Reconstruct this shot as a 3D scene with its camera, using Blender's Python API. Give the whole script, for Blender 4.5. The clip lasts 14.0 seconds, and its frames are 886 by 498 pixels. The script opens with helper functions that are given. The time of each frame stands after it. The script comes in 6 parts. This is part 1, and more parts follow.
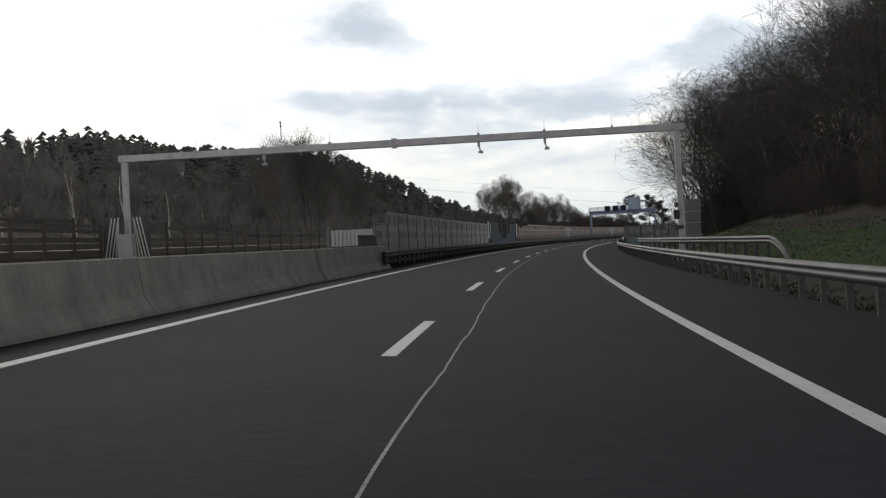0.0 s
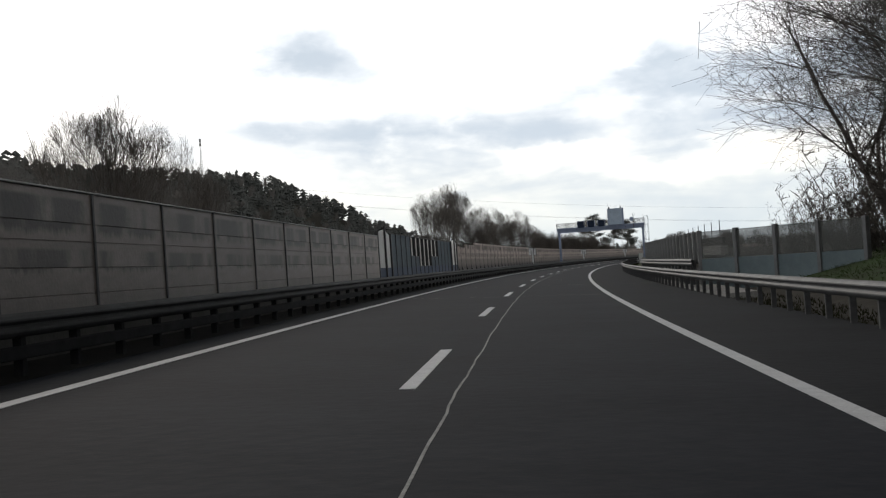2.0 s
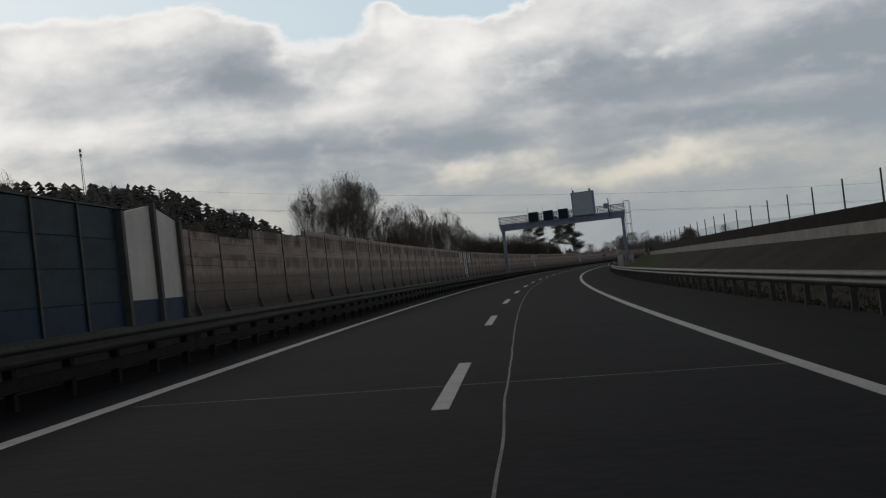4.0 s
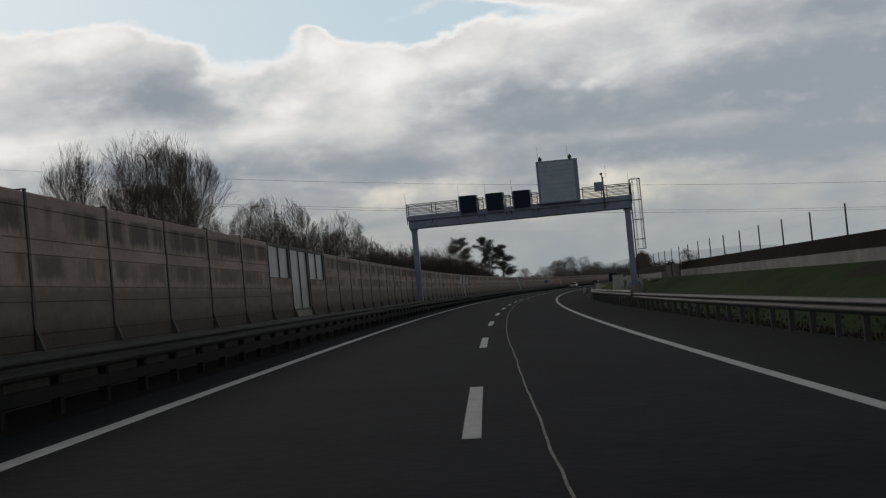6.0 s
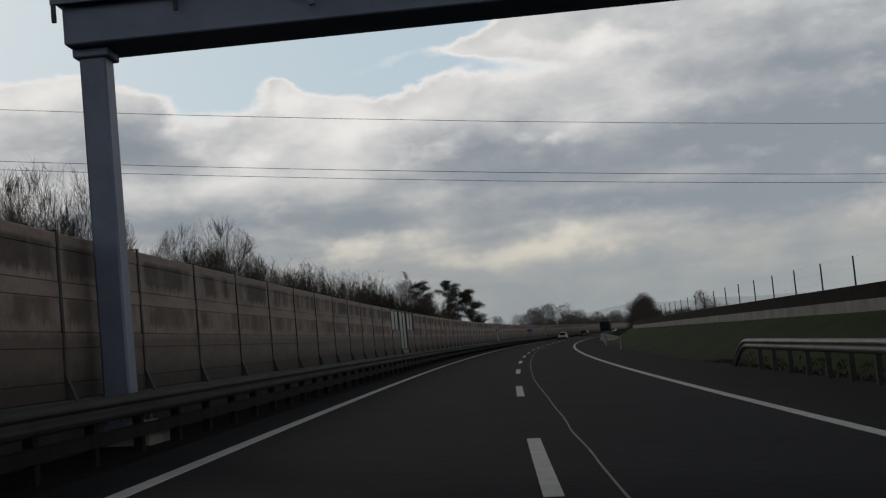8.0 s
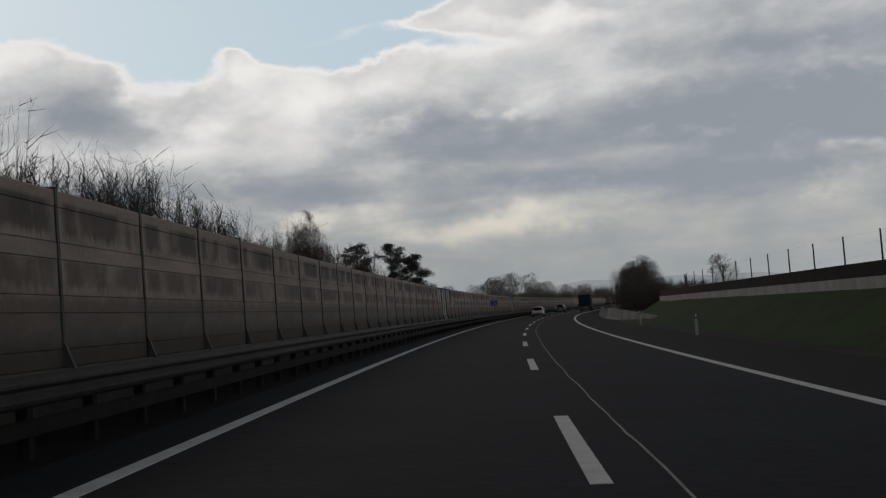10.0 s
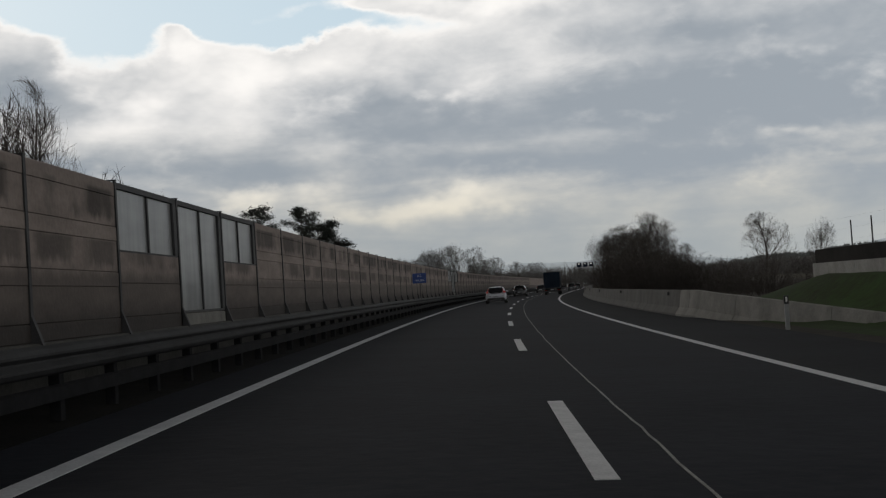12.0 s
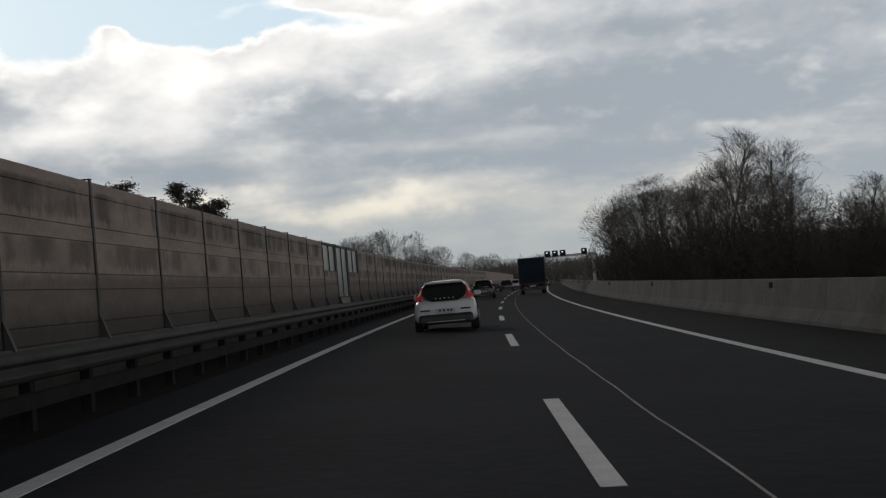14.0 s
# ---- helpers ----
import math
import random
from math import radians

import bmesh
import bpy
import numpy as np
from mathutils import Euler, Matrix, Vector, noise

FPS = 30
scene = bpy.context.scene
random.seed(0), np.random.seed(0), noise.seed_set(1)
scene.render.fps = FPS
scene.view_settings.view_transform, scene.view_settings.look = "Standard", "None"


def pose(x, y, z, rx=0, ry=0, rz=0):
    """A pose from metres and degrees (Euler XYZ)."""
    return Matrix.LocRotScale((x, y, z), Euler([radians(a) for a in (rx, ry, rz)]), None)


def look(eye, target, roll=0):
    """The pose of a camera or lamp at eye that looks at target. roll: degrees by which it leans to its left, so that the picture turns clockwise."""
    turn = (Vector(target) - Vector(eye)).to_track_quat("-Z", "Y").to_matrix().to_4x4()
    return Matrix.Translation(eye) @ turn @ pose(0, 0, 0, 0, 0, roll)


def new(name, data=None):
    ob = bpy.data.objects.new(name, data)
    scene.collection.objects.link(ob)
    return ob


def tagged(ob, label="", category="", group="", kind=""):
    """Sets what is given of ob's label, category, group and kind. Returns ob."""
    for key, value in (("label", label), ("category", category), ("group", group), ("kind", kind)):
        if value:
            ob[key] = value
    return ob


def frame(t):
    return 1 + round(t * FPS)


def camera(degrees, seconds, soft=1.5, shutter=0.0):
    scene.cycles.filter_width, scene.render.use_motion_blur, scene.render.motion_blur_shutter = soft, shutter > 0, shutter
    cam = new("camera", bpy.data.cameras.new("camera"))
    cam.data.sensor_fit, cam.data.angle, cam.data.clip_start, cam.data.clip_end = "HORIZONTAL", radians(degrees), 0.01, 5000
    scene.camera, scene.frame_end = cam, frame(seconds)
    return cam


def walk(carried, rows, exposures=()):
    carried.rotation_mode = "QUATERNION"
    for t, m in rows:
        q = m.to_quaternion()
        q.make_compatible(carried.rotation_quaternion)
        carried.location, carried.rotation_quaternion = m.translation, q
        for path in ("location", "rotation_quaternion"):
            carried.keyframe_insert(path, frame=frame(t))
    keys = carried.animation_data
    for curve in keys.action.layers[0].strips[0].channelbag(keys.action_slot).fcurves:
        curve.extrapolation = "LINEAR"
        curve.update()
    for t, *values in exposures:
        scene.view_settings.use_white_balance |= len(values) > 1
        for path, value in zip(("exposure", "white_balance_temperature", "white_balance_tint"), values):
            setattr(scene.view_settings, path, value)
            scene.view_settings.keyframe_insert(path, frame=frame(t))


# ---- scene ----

# The road's line: curvature per metre at knots 60 m apart, and a bank that falls to the right.
CURVE = (-0.725, -0.456, -0.53, -0.521, -0.494, -0.512, -0.472, -0.473, -0.455, -0.543, -0.363, -0.152, 0.058)
BANK = 0.041
STATION = np.arange(-120.0, 1300.0, 1.0)
_k = np.interp(STATION, np.arange(0, 721, 60.0), np.array(CURVE) / 1000)
_turn = np.concatenate([[0], np.cumsum(_k[:-1])])
_turn -= np.interp(0, STATION, _turn)
_px = np.concatenate([[0], np.cumsum(-np.sin(_turn[:-1] + _k[:-1] / 2))])
_py = np.concatenate([[0], np.cumsum(np.cos(_turn[:-1] + _k[:-1] / 2))])
_px -= np.interp(0, STATION, _px)
_py -= np.interp(0, STATION, _py)


def heading(s):
    return float(np.interp(s, STATION, _turn))


def at(s, l, z=0.0):
    """The place s metres along the dashed line, l metres to its left and z above the banked ground there."""
    t = heading(s)
    x, y = np.interp(s, STATION, _px), np.interp(s, STATION, _py)
    return Vector((x - l * math.cos(t), y - l * math.sin(t), z + BANK * max(-8.0, min(8.0, l))))


def stand(s, l, z=0.0, turn=0.0):
    """A pose on the road: y ahead, x to the right, z up; turn in degrees to the left."""
    return Matrix.Translation(at(s, l, z)) @ Matrix.Rotation(heading(s) + radians(turn), 4, "Z")


# ---- camera ----
EYE = 1.274
WALK = (
    (0, -14.11, -1.49, 3.06, -0.25, 2.9),
    (0.5, 4.13, -1.49, 2.99, 0, 3.07),
    (1, 22.43, -1.45, 3.17, 0.03, 2.79),
    (1.5, 40.63, -1.38, 3.14, -0.05, 3.28),
    (2, 58.75, -1.33, 3.6, 0.88, 4.01),
    (2.5, 76.96, -1.18, 3.85, 2.04, 4.79),
    (3, 95.13, -1.09, 4.01, 3.11, 6.35),
    (3.5, 113.55, -0.97, 3.16, 4.16, 7.16),
    (4, 131.88, -0.81, 2.84, 1.26, 6.51),
    (4.5, 150.1, -0.7, 2.57, 0.4, 6.15),
    (5, 168.33, -0.53, 2.16, 0.49, 5.77),
    (5.5, 186.55, -0.36, 1.77, 1.16, 5.47),
    (6, 204.77, -0.2, 1.53, 2.07, 5.34),
    (6.5, 222.99, -0.09, 1.59, 2.84, 5.49),
    (7, 241.19, 0.07, 2.09, 4.02, 6.13),
    (7.5, 259.4, 0.21, 2.29, 4.55, 6.58),
    (8, 277.61, 0.37, 2.07, 4.26, 5.31),
    (8.5, 295.75, 0.51, 0.71, 3.36, 4.63),
    (9, 314.04, 0.58, 0.57, 3.04, 4.41),
    (9.5, 332.34, 0.64, 1.17, 2.94, 4.38),
    (10, 350.63, 0.69, 2.07, 2.96, 4.45),
    (10.5, 368.93, 0.73, 2.78, 3, 4.5),
    (11, 387.22, 0.75, 2.85, 2.96, 4.45),
    (11.5, 405.37, 0.79, 2.03, 2.75, 4.19),
    (12, 423.46, 0.79, 1.33, 1.94, 3.75),
    (12.5, 441.87, 0.77, 1.51, 1.86, 4.52),
    (13, 459.92, 0.79, 1.11, 1.59, 4.66),
    (13.5, 478.17, 0.82, 0.51, 2.7, 4.07),
    (14, 496.09, 0.81, 0.82, 1.7, 4.96),
)
cam = camera(38.1, 14.0, soft=1.25)
rows = []
for t, s, l, yaw, pitch, roll in WALK:
    e = at(s, l, EYE)
    rows.append((t, pose(e.x, e.y, e.z, 90 + pitch, roll, math.degrees(heading(s)) + yaw)))
EXPOSURE = ((0, 1.02), (0.5, 1.34), (1.0, 1.52), (1.5, 1.40), (2.0, 1.10), (2.5, 0.60), (3.0, 0.15), (3.5, 0.0), (4.2, -0.1), (6.5, -0.1), (8.5, -0.25), (11.0, -0.08), (12.5, 0.10), (14.0, 0.20))
walk(cam, rows, [(t, stops, 6620 + 5 * t, 12) for t, stops in EXPOSURE])

# ---- sky and sun ----
SUN_AZ, SUN_EL = 22.0, 29.0  # degrees to the left of straight ahead, above the horizon
world = bpy.data.worlds.new("sky")
scene.world = world
world.use_nodes = True
wn, wl = world.node_tree.nodes, world.node_tree.links
wn.clear()


def wmath(op, a, b=None, c=None, clamp=False):
    n = wn.new("ShaderNodeMath")
    n.operation, n.use_clamp = op, clamp
    for i, v in enumerate((a, b, c)):
        if v is None:
            continue
        if isinstance(v, (int, float)):
            n.inputs[i].default_value = v
        else:
            wl.new(v, n.inputs[i])
    return n.outputs[0]


def wmix(f, a, b):
    n = wn.new("ShaderNodeMix")
    n.data_type = "RGBA"
    for sock, v in ((n.inputs[0], f), (n.inputs[6], a), (n.inputs[7], b)):
        if isinstance(v, (int, float, tuple)):
            sock.default_value = v
        else:
            wl.new(v, sock)
    return n.outputs[2]


def wstep(v, a, b):
    n = wn.new("ShaderNodeMapRange")
    n.interpolation_type = "SMOOTHSTEP"
    wl.new(v, n.inputs[0])
    n.inputs[1].default_value, n.inputs[2].default_value = a, b
    return n.outputs[0]


def wnoise(vec, scale, detail, rough, shift=(0, 0, 0), stretch=(1, 1, 1), warp=0.0):
    m = wn.new("ShaderNodeMapping")
    m.inputs[1].default_value, m.inputs[3].default_value = shift, stretch
    wl.new(vec, m.inputs[0])
    n = wn.new("ShaderNodeTexNoise")
    wl.new(m.outputs[0], n.inputs["Vector"])
    n.inputs["Scale"].default_value, n.inputs["Detail"].default_value, n.inputs["Roughness"].default_value = scale, detail, rough
    n.inputs["Distortion"].default_value = warp
    return n.outputs[0]


coord = wn.new("ShaderNodeTexCoord")
sep = wn.new("ShaderNodeSeparateXYZ")
wl.new(coord.outputs["Generated"], sep.inputs[0])
dx, dy, dz = sep.outputs
height = wmath("MAXIMUM", dz, 0.0)
# bearing and height in degrees, ruffled so that cloud edges billow
flat = wn.new("ShaderNodeCombineXYZ")
wl.new(dx, flat.inputs[0])
wl.new(dy, flat.inputs[1])
wl.new(wmath("MULTIPLY", dz, 1.7), flat.inputs[2])
P = flat.outputs[0]
ruffle_a = wmath("SUBTRACT", wnoise(P, 9.0, 8.0, 0.54, (3.1, 1.7, 0)), 0.5)
ruffle_b = wmath("SUBTRACT", wnoise(P, 9.0, 8.0, 0.54, (9.1, 4.7, 2)), 0.5)
bearing = wmath("ADD", wmath("MULTIPLY", wmath("ARCTAN2", wmath("MULTIPLY", dx, -1.0), dy), 57.3), wmath("MULTIPLY", ruffle_a, 9.0))
rise = wmath("ADD", wmath("MULTIPLY", wmath("ARCSINE", dz), 57.3), wmath("MULTIPLY", ruffle_b, 3.6))


def puff(total, az, el, wide, tall, amount):
    """Adds one soft cloud mass, or gap, to a running sum."""
    u = wmath("MULTIPLY", wmath("ADD", bearing, -az), 1.0 / wide)
    v = wmath("MULTIPLY", wmath("ADD", rise, -el), 1.0 / tall)
    d = wmath("ADD", wmath("MULTIPLY", u, u), wmath("MULTIPLY", v, v))
    g = wmath("MULTIPLY", wmath("EXPONENT", wmath("MULTIPLY", d, -1.0)), amount)
    return g if total is None else wmath("ADD", total, g)


mid = wmath("SUBTRACT", wnoise(P, 5.5, 9.0, 0.52, (7.4, 2.2, 0), (1, 1, 1), 0.4), 0.5)
fine = wmath("SUBTRACT", wnoise(P, 19.0, 7.0, 0.58, (1.4, 5.2, 0), (1, 1, 1.3), 0.3), 0.5)
# long flat streaks in the lower cloud
band = wmath("SUBTRACT", wnoise(P, 4.2, 8.0, 0.55, (2.6, 8.3, 4.0), (1, 1, 3.6), 0.5), 0.5)
vor = wn.new("ShaderNodeTexVoronoi")
vor.feature = "SMOOTH_F1"
wl.new(P, vor.inputs["Vector"])
vor.inputs["Scale"].default_value, vor.inputs["Detail"].default_value, vor.inputs["Roughness"].default_value = 16.0, 3.0, 0.6
vor.inputs["Smoothness"].default_value = 0.3
billow = wmath("SUBTRACT", 0.55, vor.outputs["Distance"])
# a long blue gap above the cumulus tops, with others out of sight
gap = wmath("MULTIPLY", wmath("MULTIPLY", wstep(rise, 11.9, 13.4), wstep(rise, 18.5, 16.0)), wmath("MULTIPLY", wstep(bearing, -11.0, -6.0), wstep(bearing, 34.0, 24.0)))
GAPS = ((2.8, 11.9, 1.5, 1.2, 0.75), (-1.7, 12.4, 1.0, 0.8, 0.45), (-5.5, 12.0, 4.5, 0.55, 0.75), (6.5, 12.9, 1.6, 0.8, 0.35), (-0.1, 11.9, 0.8, 0.9, -0.55), (-6.6, 11.1, 1.6, 0.5, -0.5),
        (-10.0, 13.1, 5.0, 0.5, -0.9), (11.0, 12.6, 2.2, 0.7, -0.4), (-40, 30, 25, 8, 1.0), (70, 25, 25, 10, 1.0))
for az, el, wide, tall, amount in GAPS:
    gap = puff(gap, az, el, wide, tall, amount)
body = wmath("ADD", wmath("ADD", wmath("MULTIPLY_ADD", billow, 0.22, wmath("MULTIPLY", mid, 0.35)), wmath("MULTIPLY", fine, 0.40)), wmath("MULTIPLY_ADD", gap, -1.15, 0.62))
cover = wstep(body, -0.16, 0.27)
thick = wstep(body, 0.05, 0.50)
# grey bellies, then sunlit tops and rifts
BELLIES = ((6.4, 9.7, 3.4, 1.2, 0.95), (14.0, 9.0, 3.2, 0.6, 0.35), (6.0, 6.5, 5.5, 0.8, 0.60), (-0.5, 5.6, 6.5, 0.7, 0.50), (-8.8, 8.7, 3.6, 1.4, 0.95), (-4.8, 7.5, 3.5, 0.7, 0.45),
           (-12.5, 7.0, 5.0, 0.9, 0.65), (-20.0, 7.9, 6.0, 1.5, 0.90), (-28.0, 7.7, 6.0, 1.3, 0.90), (-22.0, 10.8, 6.0, 1.0, 0.55), (-14.0, 5.5, 7.0, 0.8, 0.75), (-21.5, 5.0, 4.5, 1.0, 0.80),
           (-33.0, 4.5, 6.0, 1.8, 0.75), (-31.0, 10.2, 6.0, 1.2, 0.60), (-25.0, 12.8, 7.0, 0.9, 0.50), (-24.0, 8.0, 13.0, 7.0, 0.22), (-25.0, 3.0, 10.0, 1.2, 0.35), (-29.5, 5.4, 5.5, 2.4, 0.42), (16.0, 6.4, 4.0, 0.6, 0.30), (-5.0, 4.0, 16.0, 1.6, 0.28))
TOPS = ((15.0, 11.0, 4.0, 1.2, -0.60), (11.0, 12.3, 3.0, 0.8, -0.70), (1.9, 9.2, 2.1, 1.2, -0.65), (0.1, 11.3, 1.3, 0.9, -0.75), (-2.9, 10.5, 1.8, 1.0, -0.80), (-6.0, 10.8, 1.9, 0.5, -0.70),
        (-12.7, 8.7, 1.3, 0.5, -0.55), (-15.0, 12.5, 4.0, 0.7, -0.65), (-10.0, 12.9, 4.0, 0.4, -0.50), (-27.4, 9.2, 2.2, 0.6, -0.45), (-25.2, 5.7, 3.4, 0.5, -0.45), (-30.5, 6.2, 3.0, 0.5, -0.32),
        (-8.5, 3.9, 4.0, 0.6, -0.55), (-13.8, 4.0, 3.6, 0.7, -0.60), (-2.9, 4.7, 3.0, 0.4, -0.50), (12.0, 7.5, 6.0, 0.7, -0.45), (18.5, 8.0, 4.0, 1.6, -0.60), (3.5, 7.9, 4.0, 0.5, -0.40), (-18.0, 9.6, 5.0, 0.4, -0.30))
shade = None
for az, el, wide, tall, amount in BELLIES:
    shade = puff(shade, az, el, wide, tall, amount)
tops = None
for az, el, wide, tall, amount in TOPS:
    tops = puff(tops, az, el, wide, tall, -amount)
grey = wmath("ADD", wmath("MULTIPLY_ADD", wmath("MULTIPLY_ADD", tops, -0.35, shade), 0.72, 0.40), wmath("ADD", wmath("MULTIPLY_ADD", billow, -0.26, wmath("MULTIPLY", mid, 1.05)), wmath("MULTIPLY", fine, 0.42)))
grey = wmath("ADD", grey, wmath("MULTIPLY", wmath("MULTIPLY", band, wstep(height, 0.20, 0.12)), 1.35))
grey = wstep(grey, -0.22, 1.38)
crest = wmath("ADD", wmath("MULTIPLY_ADD", mid, 0.60, tops), wmath("MULTIPLY_ADD", billow, 0.40, wmath("MULTIPLY", fine, 0.45)))
grey = wmath("MULTIPLY", wmath("MULTIPLY", grey, thick), wmath("MULTIPLY_ADD", wstep(crest, 0.02, 0.80), -0.88, 1.0))
sky = wn.new("ShaderNodeTexSky")
sky.sky_type, sky.sun_disc = "NISHITA", False
sky.sun_elevation, sky.sun_rotation = radians(SUN_EL), radians(-SUN_AZ)
sky.air_density, sky.dust_density, sky.ozone_density = 1.0, 2.0, 1.2
haze = wstep(height, 0.085, 0.012)
lit = wmix(wstep(height, 0.05, 0.15), (0.82, 0.78, 0.655, 1), (0.98, 0.98, 0.955, 1))
tone = wmix(grey, lit, (0.300, 0.347, 0.392, 1))
tone = wmix(wmath("MULTIPLY", haze, 0.82), tone, (0.315, 0.360, 0.385, 1))
# thin cloud glows round the veiled sun
sunv = Vector((-math.sin(radians(SUN_AZ)) * math.cos(radians(SUN_EL)), math.cos(radians(SUN_AZ)) * math.cos(radians(SUN_EL)), math.sin(radians(SUN_EL))))
dot = wn.new("ShaderNodeVectorMath")
dot.operation = "DOT_PRODUCT"
wl.new(coord.outputs["Generated"], dot.inputs[0])
dot.inputs[1].default_value = sunv
near_sun = wstep(dot.outputs["Value"], 0.94, 1.0)
tone = wmix(wmath("MULTIPLY", near_sun, 0.5), tone, (1.5, 1.45, 1.38, 1))
blue = wn.new("ShaderNodeVectorMath")
blue.operation = "SCALE"
wl.new(sky.outputs[0], blue.inputs[0])
blue.inputs[3].default_value = 0.10
bluish = wmix(0.85, blue.outputs[0], (0.50, 0.66, 0.76, 1))
both = wmix(cover, bluish, tone)
# unseen sky overhead is dimmed to keep the road dark; sky behind is brightest
dim = wmath("MULTIPLY", wmath("ADD", wmath("MULTIPLY", wstep(height, 0.46, 0.27), 0.95), 0.05), wmath("ADD", wmath("MULTIPLY", dot.outputs["Value"], -0.25), 1.2))
dimmed = wn.new("ShaderNodeVectorMath")
dimmed.operation = "SCALE"
wl.new(both, dimmed.inputs[0])
wl.new(dim, dimmed.inputs[3])
# below the horizon: the dark land
final = wmix(wstep(dz, 0.0, -0.03), dimmed.outputs[0], (0.03, 0.03, 0.028, 1))
back = wn.new("ShaderNodeBackground")
wl.new(final, back.inputs[0])
back.inputs[1].default_value = 1.0
wout = wn.new("ShaderNodeOutputWorld")
wl.new(back.outputs[0], wout.inputs[0])

sun = new("sun", bpy.data.lights.new("sun", "SUN"))
sun.data.energy, sun.data.angle, sun.data.color = 0.50, radians(14), (1.0, 0.95, 0.88)
sun.matrix_world = look(Vector(sunv) * 200, (0, 0, 0))


# ---- materials ----
def material(name, dark, light, scale=4.0, rough=0.7, metal=0.0, bump=0.0, fine=0.0, stretch=(1, 1, 1), vary=0.0, spread=(0.35, 0.65), detail=6.0, spec=0.5):
    """A procedural surface: two tones mixed by noise at two scales, a fine relief, and a spread of shade from piece to piece."""
    m = bpy.data.materials.new(name)
    m.use_nodes = True
    nt = m.node_tree
    b = nt.nodes["Principled BSDF"]
    tc = nt.nodes.new("ShaderNodeTexCoord")
    mp = nt.nodes.new("ShaderNodeMapping")
    mp.inputs[3].default_value = stretch
    nt.links.new(tc.outputs["Object"], mp.inputs[0])
    n1 = nt.nodes.new("ShaderNodeTexNoise")
    n1.inputs["Scale"].default_value, n1.inputs["Detail"].default_value = scale, detail
    n1.inputs["Roughness"].default_value = 0.6
    nt.links.new(mp.outputs[0], n1.inputs["Vector"])
    ramp = nt.nodes.new("ShaderNodeValToRGB")
    ramp.color_ramp.elements[0].position, ramp.color_ramp.elements[1].position = spread
    ramp.color_ramp.elements[0].color, ramp.color_ramp.elements[1].color = (*dark, 1), (*light, 1)
    src = n1.outputs[0]
    n2 = nt.nodes.new("ShaderNodeTexNoise")
    n2.inputs["Scale"].default_value, n2.inputs["Detail"].default_value = scale * 14, 3.0
    nt.links.new(tc.outputs["Object"], n2.inputs["Vector"])
    if fine:
        mx = nt.nodes.new("ShaderNodeMix")
        mx.inputs[0].default_value = fine
        nt.links.new(n1.outputs[0], mx.inputs[2])
        nt.links.new(n2.outputs[0], mx.inputs[3])
        src = mx.outputs[0]
    nt.links.new(src, ramp.inputs[0])
    col = ramp.outputs[0]
    if vary:
        oi = nt.nodes.new("ShaderNodeObjectInfo")
        mr = nt.nodes.new("ShaderNodeMapRange")
        mr.inputs[3].default_value, mr.inputs[4].default_value = 1 - vary, 1 + vary
        nt.links.new(oi.outputs["Random"], mr.inputs[0])
        vm = nt.nodes.new("ShaderNodeVectorMath")
        vm.operation = "SCALE"
        nt.links.new(col, vm.inputs[0])
        nt.links.new(mr.outputs[0], vm.inputs[3])
        col = vm.outputs[0]
    nt.links.new(col, b.inputs["Base Color"])
    b.inputs["Roughness"].default_value, b.inputs["Metallic"].default_value = rough, metal
    b.inputs["Specular IOR Level"].default_value = spec
    if bump:
        bp = nt.nodes.new("ShaderNodeBump")
        bp.inputs["Strength"].default_value = bump
        bp.inputs["Distance"].default_value = 0.02
        nt.links.new(n2.outputs[0], bp.inputs["Height"])
        nt.links.new(bp.outputs[0], b.inputs["Normal"])
    return m


def glass_material(name, colour, rough=0.1, clear=0.6, streaks=0.0):
    """A dusty pane: part glass, part pale film, with the dust in faint runs and level tide marks."""
    m = bpy.data.materials.new(name)
    m.use_nodes = True
    nt = m.node_tree
    b = nt.nodes["Principled BSDF"]
    b.inputs["Base Color"].default_value = (*colour, 1)
    b.inputs["Roughness"].default_value = rough
    b.inputs["Alpha"].default_value = 1 - clear
    if streaks:
        tc = nt.nodes.new("ShaderNodeTexCoord")
        total = None
        for scale, stretch in ((1.0, (1, 3.0, 0.5)), (0.8, (1, 0.4, 2.2))):
            mp = nt.nodes.new("ShaderNodeMapping")
            mp.inputs[3].default_value = stretch
            nt.links.new(tc.outputs["Object"], mp.inputs[0])
            n = nt.nodes.new("ShaderNodeTexNoise")
            n.inputs["Scale"].default_value, n.inputs["Detail"].default_value = scale, 5.0
            nt.links.new(mp.outputs[0], n.inputs["Vector"])
            if total is None:
                total = n.outputs[0]
            else:
                ad = nt.nodes.new("ShaderNodeMath")
                nt.links.new(total, ad.inputs[0])
                nt.links.new(n.outputs[0], ad.inputs[1])
                total = ad.outputs[0]
        mr = nt.nodes.new("ShaderNodeMapRange")
        mr.inputs[1].default_value, mr.inputs[2].default_value = 0.75, 1.25
        mr.inputs[3].default_value, mr.inputs[4].default_value = 1 - streaks, 1 + streaks
        nt.links.new(total, mr.inputs[0])
        sc = nt.nodes.new("ShaderNodeVectorMath")
        sc.operation = "SCALE"
        sc.inputs[0].default_value = colour
        nt.links.new(mr.outputs[0], sc.inputs[3])
        nt.links.new(sc.outputs[0], b.inputs["Base Color"])
    return m


